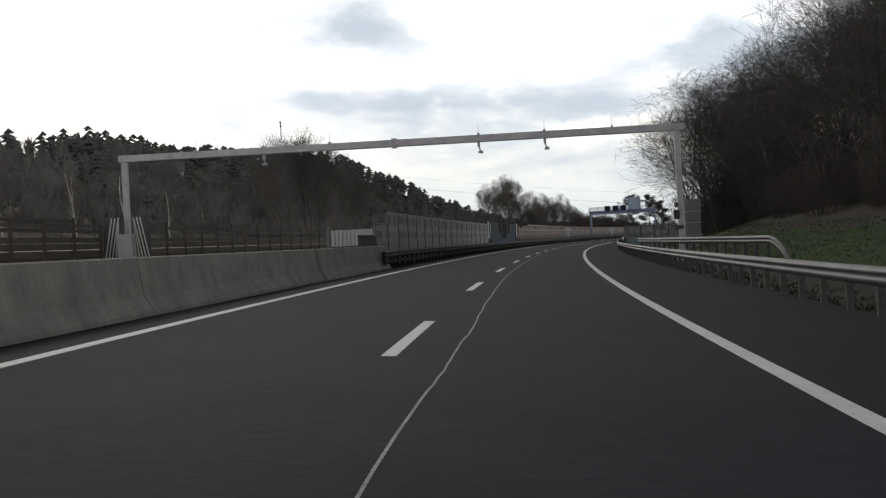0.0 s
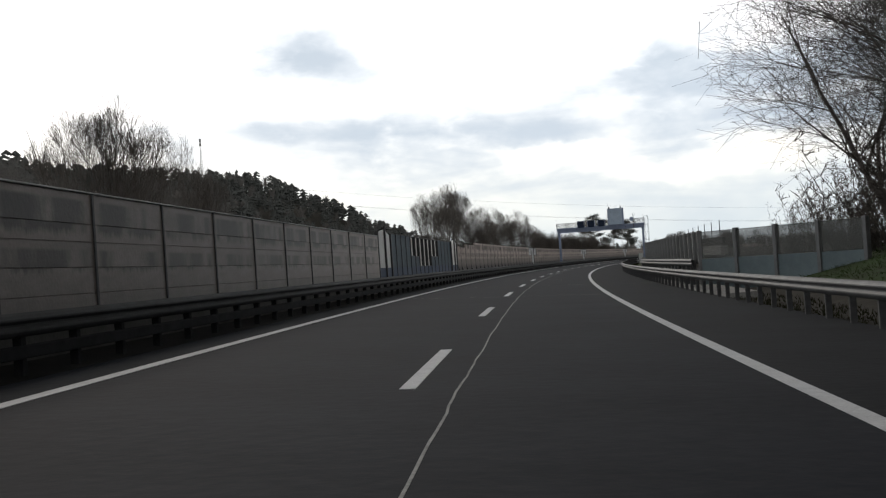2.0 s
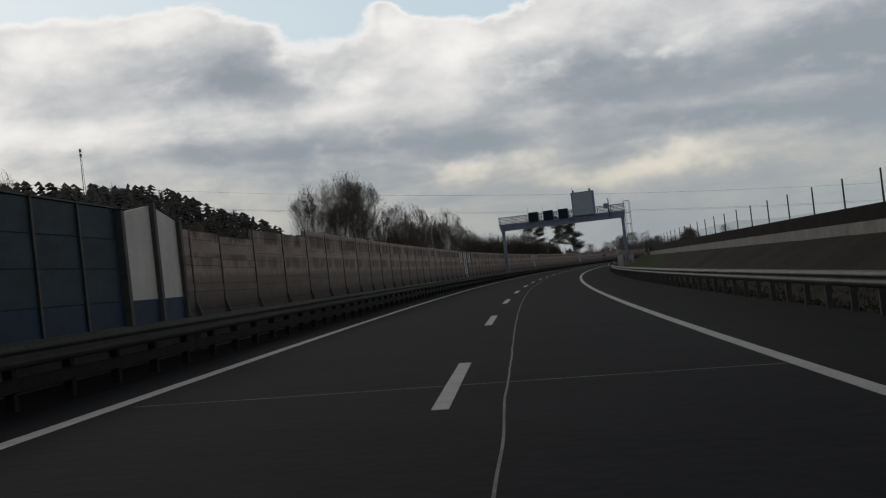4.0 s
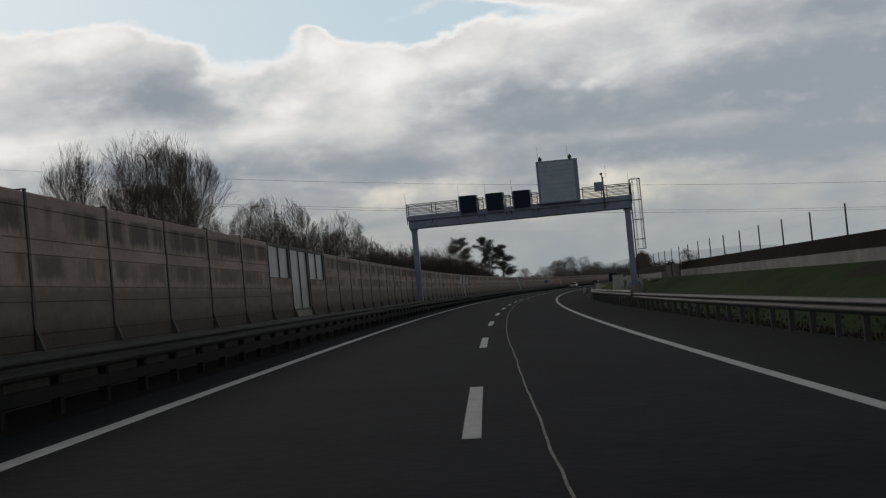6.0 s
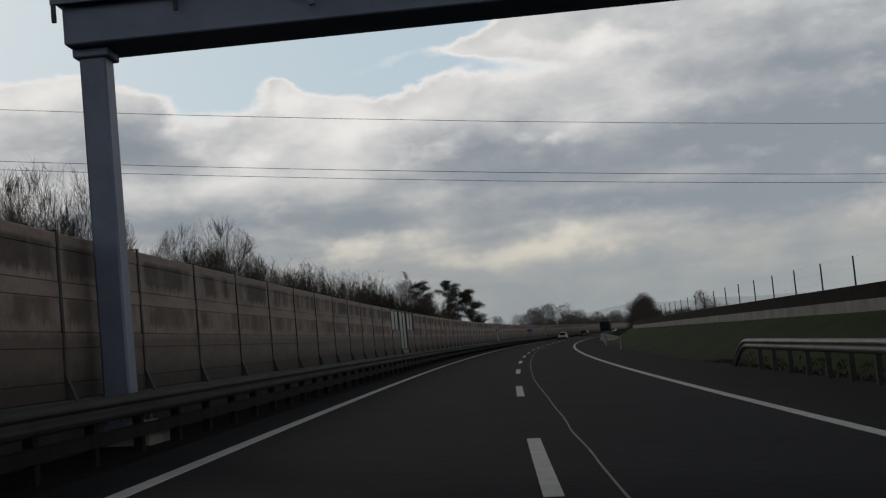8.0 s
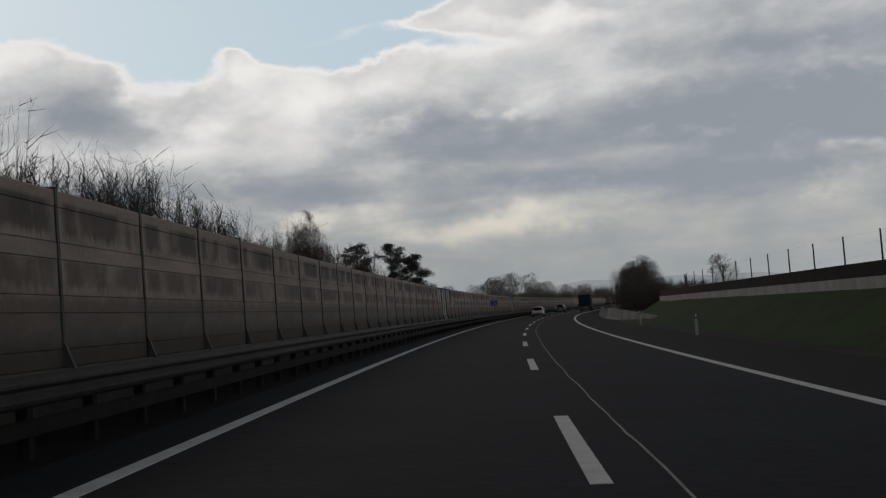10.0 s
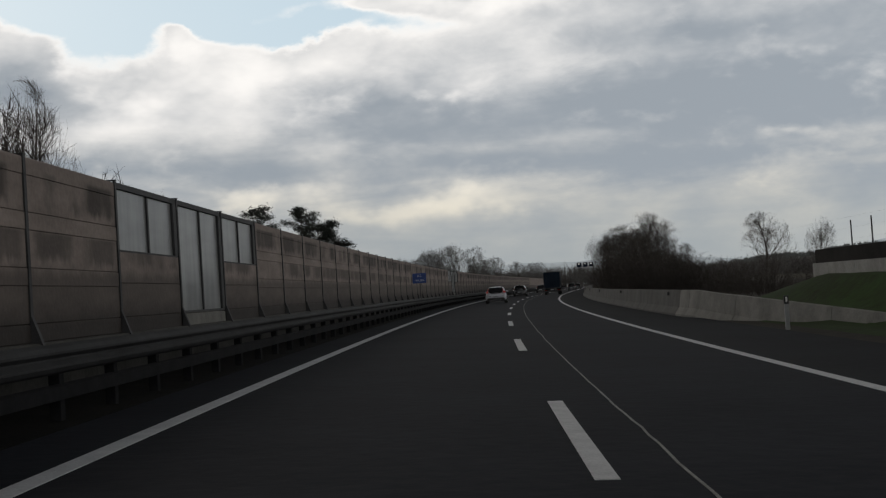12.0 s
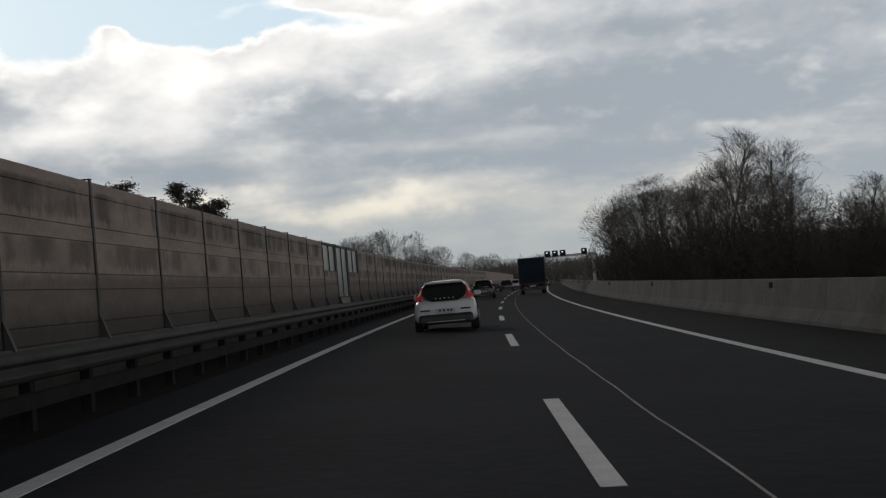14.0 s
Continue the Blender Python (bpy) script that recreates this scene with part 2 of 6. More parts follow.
def lamp_material(name, colour, strength):
    m = bpy.data.materials.new(name)
    m.use_nodes = True
    b = m.node_tree.nodes["Principled BSDF"]
    b.inputs["Base Color"].default_value = (*colour, 1)
    b.inputs["Emission Color"].default_value = (*colour, 1)
    b.inputs["Emission Strength"].default_value = strength
    return m


ASPHALT = material("asphalt", (0.0102, 0.0119, 0.0175), (0.0184, 0.0212, 0.0290), 0.35, 0.88, bump=0.5, fine=0.35, spec=0.07)
SHOULDER = material("shoulder_asphalt", (0.0092, 0.0106, 0.0138), (0.0165, 0.0188, 0.0235), 0.4, 0.92, bump=0.6, fine=0.4, spec=0.08)
PAINT = material("road_paint", (0.47, 0.485, 0.51), (0.70, 0.715, 0.74), 3.0, 0.7, bump=0.2, fine=0.5)
SEAM = material("joint_filler", (0.12, 0.12, 0.12), (0.34, 0.34, 0.33), 1.2, 0.8, fine=0.4)
CONCRETE = material("barrier_concrete", (0.12, 0.118, 0.109), (0.23, 0.225, 0.207), 1.2, 0.9, bump=0.4, fine=0.3)
SOOTY_CONCRETE = material("grimy_barrier_concrete", (0.046, 0.0455, 0.044), (0.098, 0.097, 0.092), 0.8, 0.95, bump=0.4, fine=0.3)
# median rail's galvanised steel, toned darker for the shade it stands in
RAIL_SHADED = material("shaded_rail_steel", (0.020, 0.0205, 0.0215), (0.042, 0.043, 0.045), 1.5, 0.75, 0.0, spec=0.2, bump=0.05, fine=0.3)
# lower rail and posts: shade beneath the top rail painted as dark steel
SHADED_STEEL = material("shaded_steel", (0.008, 0.0085, 0.0095), (0.020, 0.020, 0.022), 3.0, 0.85, 0.0, fine=0.3, spec=0.08)
PALE_ZINC = material("pale_steel", (0.09, 0.092, 0.094), (0.16, 0.162, 0.164), 2.0, 0.6, 0.3, fine=0.3)
# ground below the median rail, near-black: its shade is in the colour
SHADED_GRIT = material("shaded_median_grit", (0.008, 0.008, 0.0075), (0.020, 0.019, 0.017), 1.5, 0.95, bump=0.8, fine=0.5, spec=0.05)
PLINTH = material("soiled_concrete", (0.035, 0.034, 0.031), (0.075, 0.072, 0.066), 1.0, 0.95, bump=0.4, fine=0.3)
PALE_CONCRETE = material("pale_concrete", (0.17, 0.167, 0.158), (0.32, 0.315, 0.30), 0.9, 0.9, bump=0.3, fine=0.3)
ZINC = material("galvanised_steel", (0.040, 0.041, 0.043), (0.085, 0.086, 0.088), 1.5, 0.65, 0.3, bump=0.05, fine=0.3)
DARK_ZINC = material("weathered_steel", (0.030, 0.031, 0.033), (0.065, 0.065, 0.068), 4.0, 0.7, 0.3, fine=0.3)
GANTRY_BLUE = material("gantry_paint", (0.095, 0.122, 0.185), (0.13, 0.16, 0.235), 1.5, 0.5, 0.2, fine=0.2)
GANTRY_PALE = material("pale_gantry_steel", (0.26, 0.25, 0.27), (0.38, 0.37, 0.38), 1.8, 0.5, 0.3, fine=0.2)

def wall_skin(name, dark, light, rows, soot, rough=0.85):
    """A noise wall's face, y along the panel and z up: grained, with blotched stains in rows (low, high, strength) that drip, and road soot below a wavering line."""
    m = material(name, dark, light, 0.9, rough, bump=0.35, fine=0.25, stretch=(0.4, 0.6, 2.4), vary=0.10)
    nt = m.node_tree
    b = nt.nodes["Principled BSDF"]
    col = b.inputs["Base Color"].links[0].from_socket

    def mth(op, p, q=0.0):
        n = nt.nodes.new("ShaderNodeMath")
        n.operation = op
        for k, v in enumerate((p, q)):
            if isinstance(v, (int, float)):
                n.inputs[k].default_value = v
            else:
                nt.links.new(v, n.inputs[k])
        return n.outputs[0]

    def ease(v, lo, hi):
        n = nt.nodes.new("ShaderNodeMapRange")
        n.interpolation_type = "SMOOTHSTEP"
        nt.links.new(v, n.inputs[0])
        n.inputs[1].default_value, n.inputs[2].default_value = lo, hi
        return n.outputs[0]

    def blot(scale, stretch, detail=4.0):
        mp = nt.nodes.new("ShaderNodeMapping")
        mp.inputs[3].default_value = stretch
        nt.links.new(shifted, mp.inputs[0])
        n = nt.nodes.new("ShaderNodeTexNoise")
        n.inputs["Scale"].default_value, n.inputs["Detail"].default_value = scale, detail
        nt.links.new(mp.outputs[0], n.inputs["Vector"])
        return n.outputs[0]

    tc = nt.nodes.new("ShaderNodeTexCoord")
    sp = nt.nodes.new("ShaderNodeSeparateXYZ")
    nt.links.new(tc.outputs["Object"], sp.inputs[0])
    oi = nt.nodes.new("ShaderNodeObjectInfo")
    ad = nt.nodes.new("ShaderNodeVectorMath")
    ad.operation = "ADD"
    nt.links.new(tc.outputs["Object"], ad.inputs[0])
    nt.links.new(mth("MULTIPLY", oi.outputs["Random"], 90.0), ad.inputs[1])
    shifted = ad.outputs[0]
    y, z = sp.outputs[1], sp.outputs[2]
    broad, drip, edge = blot(1.0, (1, 0.85, 0.35)), blot(1.0, (1, 7.0, 0.5)), blot(2.6, (1, 1, 1))
    zz = mth("ADD", z, mth("MULTIPLY", mth("SUBTRACT", drip, 0.5), 0.30))
    across = mth("MULTIPLY", ease(y, 0.10, 0.45), ease(y, 4.05, 3.65))
    total = None
    for low, high, strength in rows:
        w = mth("MULTIPLY", mth("MULTIPLY", ease(zz, low - 0.05, low + 0.10), ease(z, high + 0.05, high - 0.03)), across)
        w = mth("MULTIPLY", mth("MULTIPLY", w, ease(broad, 0.36, 0.56)), strength)
        total = w if total is None else mth("ADD", total, w)
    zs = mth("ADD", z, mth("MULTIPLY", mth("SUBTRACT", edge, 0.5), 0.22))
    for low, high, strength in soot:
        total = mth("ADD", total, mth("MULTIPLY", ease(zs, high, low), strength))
    keep = mth("SUBTRACT", 1.0, mth("MINIMUM", total, 0.85))
    vm = nt.nodes.new("ShaderNodeVectorMath")
    vm.operation = "SCALE"
    nt.links.new(col, vm.inputs[0])
    nt.links.new(keep, vm.inputs[3])
    nt.links.new(vm.outputs[0], b.inputs["Base Color"])
    return m


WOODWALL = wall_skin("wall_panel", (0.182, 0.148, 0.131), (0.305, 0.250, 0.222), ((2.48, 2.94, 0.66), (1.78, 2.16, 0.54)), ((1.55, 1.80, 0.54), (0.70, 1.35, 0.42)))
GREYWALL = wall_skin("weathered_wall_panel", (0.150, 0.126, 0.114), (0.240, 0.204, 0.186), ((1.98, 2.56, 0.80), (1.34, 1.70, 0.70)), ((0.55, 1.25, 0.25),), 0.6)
BLUEBASE = material("blue_base_panel", (0.004, 0.014, 0.040), (0.008, 0.027, 0.070), 0.8, 0.6, 0.0, spec=0.15, fine=0.2, stretch=(0.5, 1, 3), vary=0.1)
BLUEPANE = material("pale_blue_panel", (0.085, 0.115, 0.125), (0.125, 0.160, 0.172), 0.8, 0.5, fine=0.2, stretch=(0.5, 1, 2), spec=0.3)
BLUEWALL = material("blue_wall_panel", (0.008, 0.018, 0.028), (0.020, 0.042, 0.060), 0.8, 0.6, 0.0, spec=0.12, fine=0.2, stretch=(0.5, 1, 3), vary=0.1)
WHITEPANEL = material("white_panel", (0.30, 0.30, 0.285), (0.43, 0.425, 0.41), 1.0, 0.5, fine=0.2)
GRASS = material("grass", (0.021, 0.025, 0.010), (0.031, 0.066, 0.014), 0.22, 0.95, bump=0.8, fine=0.45, spec=0.1)
DRYGRASS = material("dry_grass", (0.014, 0.016, 0.008), (0.034, 0.034, 0.018), 0.5, 0.95, fine=0.3, spec=0.1)
EARTH = material("ground", (0.030, 0.030, 0.018), (0.075, 0.066, 0.042), 0.12, 0.95, bump=0.7, fine=0.4, spec=0.1)
BARK = material("bark", (0.058, 0.052, 0.048), (0.125, 0.113, 0.104), 2.5, 0.95, fine=0.3, vary=0.3, spec=0.1)
PALEBARK = material("pale_bark", (0.20, 0.19, 0.175), (0.40, 0.385, 0.36), 2.0, 0.9, fine=0.3, vary=0.2, spec=0.1)
NEEDLES = material("needles", (0.030, 0.034, 0.031), (0.058, 0.062, 0.054), 0.9, 0.95, fine=0.4, vary=0.25, spec=0.1)
THICKET = material("thicket", (0.050, 0.044, 0.040), (0.105, 0.093, 0.084), 0.8, 0.95, fine=0.4, vary=0.25, spec=0.1)
SCREEN = material("dark_screen", (0.007, 0.013, 0.027), (0.011, 0.019, 0.038), 6.0, 0.6, fine=0.3, spec=0.1)
SIGNGREY = material("sign_face", (0.165, 0.215, 0.275), (0.21, 0.265, 0.33), 2.0, 0.4, 0.1, fine=0.2)
CABLE = material("cable", (0.03, 0.03, 0.03), (0.05, 0.05, 0.05), 5.0, 0.6)
CABINET = material("cabinet_paint", (0.26, 0.27, 0.27), (0.36, 0.37, 0.36), 1.5, 0.6, fine=0.2)
DARK_CABINET = material("weathered_cabinet", (0.11, 0.115, 0.115), (0.18, 0.185, 0.18), 1.5, 0.6, fine=0.2)
WOOD = material("old_wood", (0.040, 0.034, 0.030), (0.085, 0.074, 0.066), 1.5, 0.9, fine=0.3, stretch=(1, 1, 4), vary=0.2)
BLUESIGN = material("blue_sign", (0.012, 0.045, 0.20), (0.018, 0.06, 0.26), 2.0, 0.4, fine=0.1)
DULLWHITE = material("dull_lettering", (0.34, 0.40, 0.52), (0.42, 0.48, 0.60), 3.0, 0.5, fine=0.2)
WHITE = material("white_paint", (0.70, 0.70, 0.69), (0.80, 0.80, 0.79), 3.0, 0.45, fine=0.2)
BLACK = material("black_plastic", (0.010, 0.010, 0.011), (0.020, 0.020, 0.021), 5.0, 0.5, fine=0.3)
LITTER = material("forest_floor", (0.020, 0.018, 0.014), (0.046, 0.041, 0.032), 0.2, 0.95, bump=0.6, fine=0.4, spec=0.1)
# far trees toned paler than near ones: distance haze in the colour
FARWOOD = material("hazed_bare_wood", (0.105, 0.099, 0.095), (0.175, 0.166, 0.158), 0.05, 0.95, fine=0.4, spec=0.05)
FARNEEDLES = material("hazed_conifers", (0.070, 0.075, 0.072), (0.115, 0.120, 0.114), 0.05, 0.95, fine=0.4, spec=0.05)
TARRED = material("tarred_timber", (0.009, 0.008, 0.0075), (0.022, 0.019, 0.017), 1.0, 0.9, fine=0.3, spec=0.1)
FARFIELD = material("far_dry_meadow", (0.19, 0.20, 0.19), (0.29, 0.29, 0.27), 0.02, 1.0, fine=0.4, spec=0.0)
# paler still, with the haze over the far hill mixed in
HILLWOOD = material("hazed_hill_wood", (0.13, 0.14, 0.138), (0.20, 0.21, 0.205), 0.05, 1.0, fine=0.4, spec=0.0)
HILLS = material("glowing_far_hills", (0.20, 0.225, 0.24), (0.24, 0.265, 0.28), 0.01, 1.0, spec=0.0)

# aerial haze over the hills is put in as a steady glow
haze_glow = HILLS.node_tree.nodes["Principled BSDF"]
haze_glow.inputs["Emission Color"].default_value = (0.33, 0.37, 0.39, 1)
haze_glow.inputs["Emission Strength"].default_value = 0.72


# ---- mesh helpers ----
def mesh_from(name, verts, faces, mat, smooth=False):
    me = bpy.data.meshes.new(name)
    me.from_pydata([tuple(v) for v in verts], [], faces)
    me.materials.append(mat)
    if smooth:
        me.polygons.foreach_set("use_smooth", [True] * len(me.polygons))
    me.update()
    return me


def part(name, bm, mat, parent, label="", smooth=False, m=None):
    """Links a bmesh as one mesh object under a thing or a part."""
    me = bpy.data.meshes.new(name)
    bm.to_mesh(me)
    bm.free()
    me.materials.append(mat)
    if smooth:
        me.polygons.foreach_set("use_smooth", [True] * len(me.polygons))
    ob = new(name, me)
    ob.parent = parent
    if m is not None:
        ob.matrix_basis = m
    if label:
        tagged(ob, label)
    return ob


def piece(name, me, parent, m):
    ob = new(name, me)
    ob.parent = parent
    ob.matrix_basis = m
    return ob


def box(bm, x0, y0, z0, x1, y1, z1, bevel=0.0):
    """A block between two corners, with eased edges."""
    r = bmesh.ops.create_cube(bm, size=1.0)
    vs = r["verts"]
    bmesh.ops.scale(bm, verts=vs, vec=(x1 - x0, y1 - y0, z1 - z0))
    bmesh.ops.translate(bm, verts=vs, vec=((x0 + x1) / 2, (y0 + y1) / 2, (z0 + z1) / 2))
    if bevel:
        es = list({e for v in vs for e in v.link_edges})
        bmesh.ops.bevel(bm, geom=es, offset=bevel, segments=1, affect="EDGES", profile=0.5)


def rod(bm, a, b, r0, r1=None, sides=8):
    """A round bar from a to b."""
    a, b = Vector(a), Vector(b)
    d = b - a
    m = Matrix.Translation((a + b) / 2) @ d.to_track_quat("Z", "Y").to_matrix().to_4x4()
    bmesh.ops.create_cone(bm, cap_ends=True, segments=sides, radius1=r0, radius2=r0 if r1 is None else r1, depth=d.length, matrix=m)


def sweep(profile, s0, s1, step=4.0, closed=True, l_of=None):
    """Verts and faces of a profile of (l, z) pairs carried along the road from s0 to s1. l_of(s): a shift to the left on the way."""
    n = max(1, int(round((s1 - s0) / step)))
    k = len(profile)
    verts, faces = [], []
    for i in range(n + 1):
        s = s0 + (s1 - s0) * i / n
        shift = l_of(s) if l_of else (0.0, 0.0)
        for l, z in profile:
            verts.append(at(s, l + shift[0], z + shift[1]))
    for i in range(n):
        for j in range(k if closed else k - 1):
            a, b = i * k + j, i * k + (j + 1) % k
            faces.append((a, b, b + k, a + k))
    if closed:
        faces.append(tuple(range(k))[::-1])
        faces.append(tuple(n * k + j for j in range(k)))
    return verts, faces


def swept(name, profile, s0, s1, mat, parent=None, step=4.0, closed=True, l_of=None, smooth=False, flip=False):
    v, f = sweep(profile, s0, s1, step, closed, l_of)
    me = mesh_from(name, v, [tuple(reversed(q)) for q in f] if flip else f, mat, smooth)
    ob = new(name, me)
    ob.parent = parent
    return ob


def structure(name, label, category):
    return tagged(new(name), label, category, kind="structure")


def thing(name, m, label, category, group=""):
    ob = new(name)
    ob.matrix_basis = m
    return tagged(ob, label, category, group)


# ---- ground ----
def hill(s, l):
    """The wooded hills to the left and the rise to the right."""
    tall = np.interp(s, (60, 250, 370, 480, 600, 680, 760, 850, 1000, 1200), (6, 19.5, 36, 37, 44, 48.5, 37, 17, 6, 0))
    mid = np.interp(s, (60, 250, 370, 480, 680), (105, 150, 188, 198, 238))
    d = (l - mid) / (58 if l < mid else 160)
    z = float(tall) * math.exp(-d * d) if l > 30 else 0.0
    if 20 < l < 80:
        z = max(z, 1.2 * min(1.0, (l - 20) / 3.0) * max(0.0, min(1.0, (220 - s) / 60)))
    if l < -9 and s < 160:
        z += 4.6 * max(0.0, min(1.0, (-9.5 - l) / 16.0)) * max(0.0, min(1.0, (135 - s) / 30))
    return z


def bank_right(s, l):
    """The grass slope beside the hard shoulder."""
    toe = float(np.interp(s, (446, 457, 462, 470, 477), (-8.4, -10.7, -10.4, -9.1, -8.4)))
    if l > toe or s < 118:
        return 0.0
    rise = max(0.0, min(1.0, (s - 118) / 40)) * max(0.0, min(1.0, (489 - s) / 16))
    return rise * 1.50 * max(0.0, min(1.0, (toe - l) / (toe + 11.8)))


def ground_point(s, l):
    sc, lc = max(-119, min(1290, s)), max(-60, min(60, l))
    p = at(sc, lc)
    h = heading(sc)
    p += Vector((-math.sin(h), math.cos(h), 0)) * (s - sc)
    p += Vector((-math.cos(-0.12), -math.sin(-0.12), 0)) * (l - lc)
    if -7.5 < l < 6.2:
        p.z -= 0.08
    else:
        p.z += hill(s, l) + bank_right(s, l) - 0.05
        if abs(l) > 9 and abs(l) < 400:
            p.z += 0.35 * (noise.noise(Vector((s * 0.07, l * 0.11, 0))) if abs(l) > 14 else 0.1 * noise.noise(Vector((s * 0.3, l * 0.5, 0))))
    return p


def build_ground():
    ss = [-3000, -800, -300] + list(np.arange(-110, 700, 6.0)) + list(np.arange(700, 1291, 20.0)) + [1400, 1700, 2300, 3500, 4600]
    ll = [-4000, -1500, -700, -400, -250, -160, -110, -80, -60, -48, -38, -31, -25, -21, -18, -16, -14.5, -13.3, -12.3, -11.6, -10.8, -10, -9.2, -8.4, -7.9, -7.4,
          5.2, 6.3, 7, 9, 12, 16, 22, 30, 40, 50, 60, 75, 90, 105, 120, 135, 150, 165, 180, 200, 220, 240, 260, 280, 310, 350, 420, 600, 1200, 4000]
    verts = [ground_point(s, l) for s in ss for l in ll]
    k = len(ll)
    faces, kinds = [], []
    for i in range(len(ss) - 1):
        for j in range(k - 1):
            a = i * k + j
            faces.append((a, a + 1, a + k + 1, a + k))
            kinds.append((2 if ll[j] > (-10.5 if ss[i] < 118 else -8.5) or 118 <= ss[i] < 225 + 45 * noise.noise(Vector((ll[j] * 0.8, 3, 0))) else 1) if -16 < ll[j] < -7 and -110 < ss[i] < 560 else (2 if (ll[j] > 58 and hill(ss[i], ll[j]) > 0.8) or -60 < ll[j] <= -16 else 0))
    me = mesh_from("ground", verts, [tuple(reversed(f)) for f in faces], EARTH, True)
    me.materials.append(GRASS)
    me.materials.append(LITTER)
    me.polygons.foreach_set("material_index", kinds)
    tagged(new("ground", me), "brown winter ground with grassy banks and low hills", "ground", kind="structure")


build_ground()

# ---- carriageway ----
FIRST, LAST = -100.0, 1200.0
ROAD_MID = ((-3.9, 0.0), (-3.9, -0.06), (4.95, -0.06), (4.95, 0.0))
road = swept("road", ROAD_MID, FIRST, LAST, ASPHALT, None, 6.0)
tagged(road, "dark grey asphalt motorway carriageway with two lanes", "road", kind="structure")
hard = swept("hard_shoulder", ((-7.25, 0.0), (-7.25, -0.06), (-3.9, -0.06), (-3.9, 0.0)), FIRST, LAST, SHOULDER, road, 6.0)
tagged(hard, "darker asphalt hard shoulder")
for name, l, w, label in (("edge_line", 3.98, 0.10, "white line along the median edge"), ("edge_line", -3.89, 0.10, "broad white line along the hard shoulder")):
    tagged(swept(name, ((l - w, 0.006), (l - w, -0.01), (l + w, -0.01), (l + w, 0.006)), FIRST, LAST, PAINT, road, 3.0), label)


def lane_dashes():
    for n in range(-5, 66):
        swept("lane_dash", ((-0.085, 0.006), (-0.085, -0.01), (0.085, -0.01), (0.085, 0.006)), 18.0 * n, 18.0 * n + 6.0, PAINT, road, 3.0)


lane_dashes()


SEAM_S = (-7, 3, 31, 67, 104, 114, 140, 150, 232, 240, 270, 280, 305, 317, 396, 407, 431, 467, 504, 510)
SEAM_L = (-0.64, -0.74, -0.56, -0.55, -0.53, -0.53, -0.59, -0.65, -0.65, -0.60, -0.59, -0.56, -0.56, -0.48, -0.61, -0.64, -0.58, -0.75, -0.83, -0.82)


def seam_shift(s):
    return (float(np.interp(s, SEAM_S, SEAM_L)) + 0.03 * noise.noise(Vector((s * 0.3, 0, 0))) + 0.016 * noise.noise(Vector((s * 1.7, 3, 0))), 0.0)


tagged(swept("lane_seam", ((-0.012, 0.004), (-0.012, -0.01), (0.012, -0.01), (0.012, 0.004)), FIRST, LAST, SEAM, road, 0.6, True, seam_shift), "pale wavering sealed joint between the lanes")


def cross_joint(s, l0, l1):
    v, w = [], 0.018
    for i in range(25):
        l = l0 + (l1 - l0) * i / 24
        d = 0.03 * noise.noise(Vector((l * 1.3, s, 0)))
        v += [at(s + d - w, l, 0.003), at(s + d + w, l, 0.003)]
    me = mesh_from("cross_joint", v, [(2 * i, 2 * i + 1, 2 * i + 3, 2 * i + 2) for i in range(24)], SEAM)
    tagged(piece("cross_joint", me, road, Matrix()), "thin pale joint across the lane")


for s, a, b in ((35.6, 3.8, -0.5), (107.3, 3.8, -3.7), (126.8, 3.8, -7.0), (146.5, 3.7, -3.8)):
    cross_joint(s, a, b)

tagged(swept("median_strip", ((4.96, 0.004), (4.96, -0.06), (6.36, -0.06), (6.36, 0.02)), FIRST, LAST, SHADED_GRIT, road, 6.0), "gritty strip under the guardrail, darkened for the shade there")

# ---- concrete barriers ----
JERSEY = ((4.97, -0.05), (4.97, 0.08), (5.16, 0.34), (5.27, 1.0), (5.29, 1.02), (5.45, 1.02), (5.47, 1.0), (5.58, 0.34), (5.77, 0.08), (5.77, -0.05))


def left_barrier():
    top = structure("concrete_barrier_left", "weathered grey precast concrete safety barrier with joints", "barrier")
    s = FIRST
    ends = [-76.0, -64, -52, -40, -28, -16, -4, 8, 22.4, 26.2, 30.2, 42.3]
    for e in ends:
        dip = 0.06 if e in (26.2,) else 0.0
        swept("barrier_segment", [(l + dip, z) for l, z in JERSEY], s + 0.025, e - 0.025, CONCRETE, top, 2.0)
        s = e
    return top


left_barrier()


def right_barrier():
    top = structure("concrete_barrier_right", "grey precast concrete safety barrier beside the hard shoulder", "barrier")
    prof = [(-2.2 - l, z) for l, z in JERSEY][::-1]
    prof = [(l + 0.35, z * 1.04) for l, z in prof]

    def flare(s):
        d = max(0.0, 477.0 - s)
        return (-0.021 * d * d if d < 7 else -1.03 - 0.2 * (d - 7), -0.055 * max(0.0, 474.0 - s))

    for a, b in ((458.5, 462.6), (462.64, 470.0), (470.04, 474.9), (474.94, 476.9)):
        swept("barrier_end", prof, a, b, CONCRETE, top, 0.6, True, flare)
    cuts = [476.94 + 12 * i for i in range(25)]
    for a, b in zip(cuts, cuts[1:]):
        swept("barrier_segment", prof, a + 0.012, b - 0.012, SOOTY_CONCRETE, top, 2.0)
    for i in range(12):
        bm = bmesh.new()
        box(bm, -0.05, -0.02, 0.0, 0.05, 0.02, 0.16, 0.008)
        part("reflector", bm, BLACK, top, "small dark reflector on the barrier", m=stand(480 + 25 * i, -6.99, 0.82))
    return top


right_barrier()

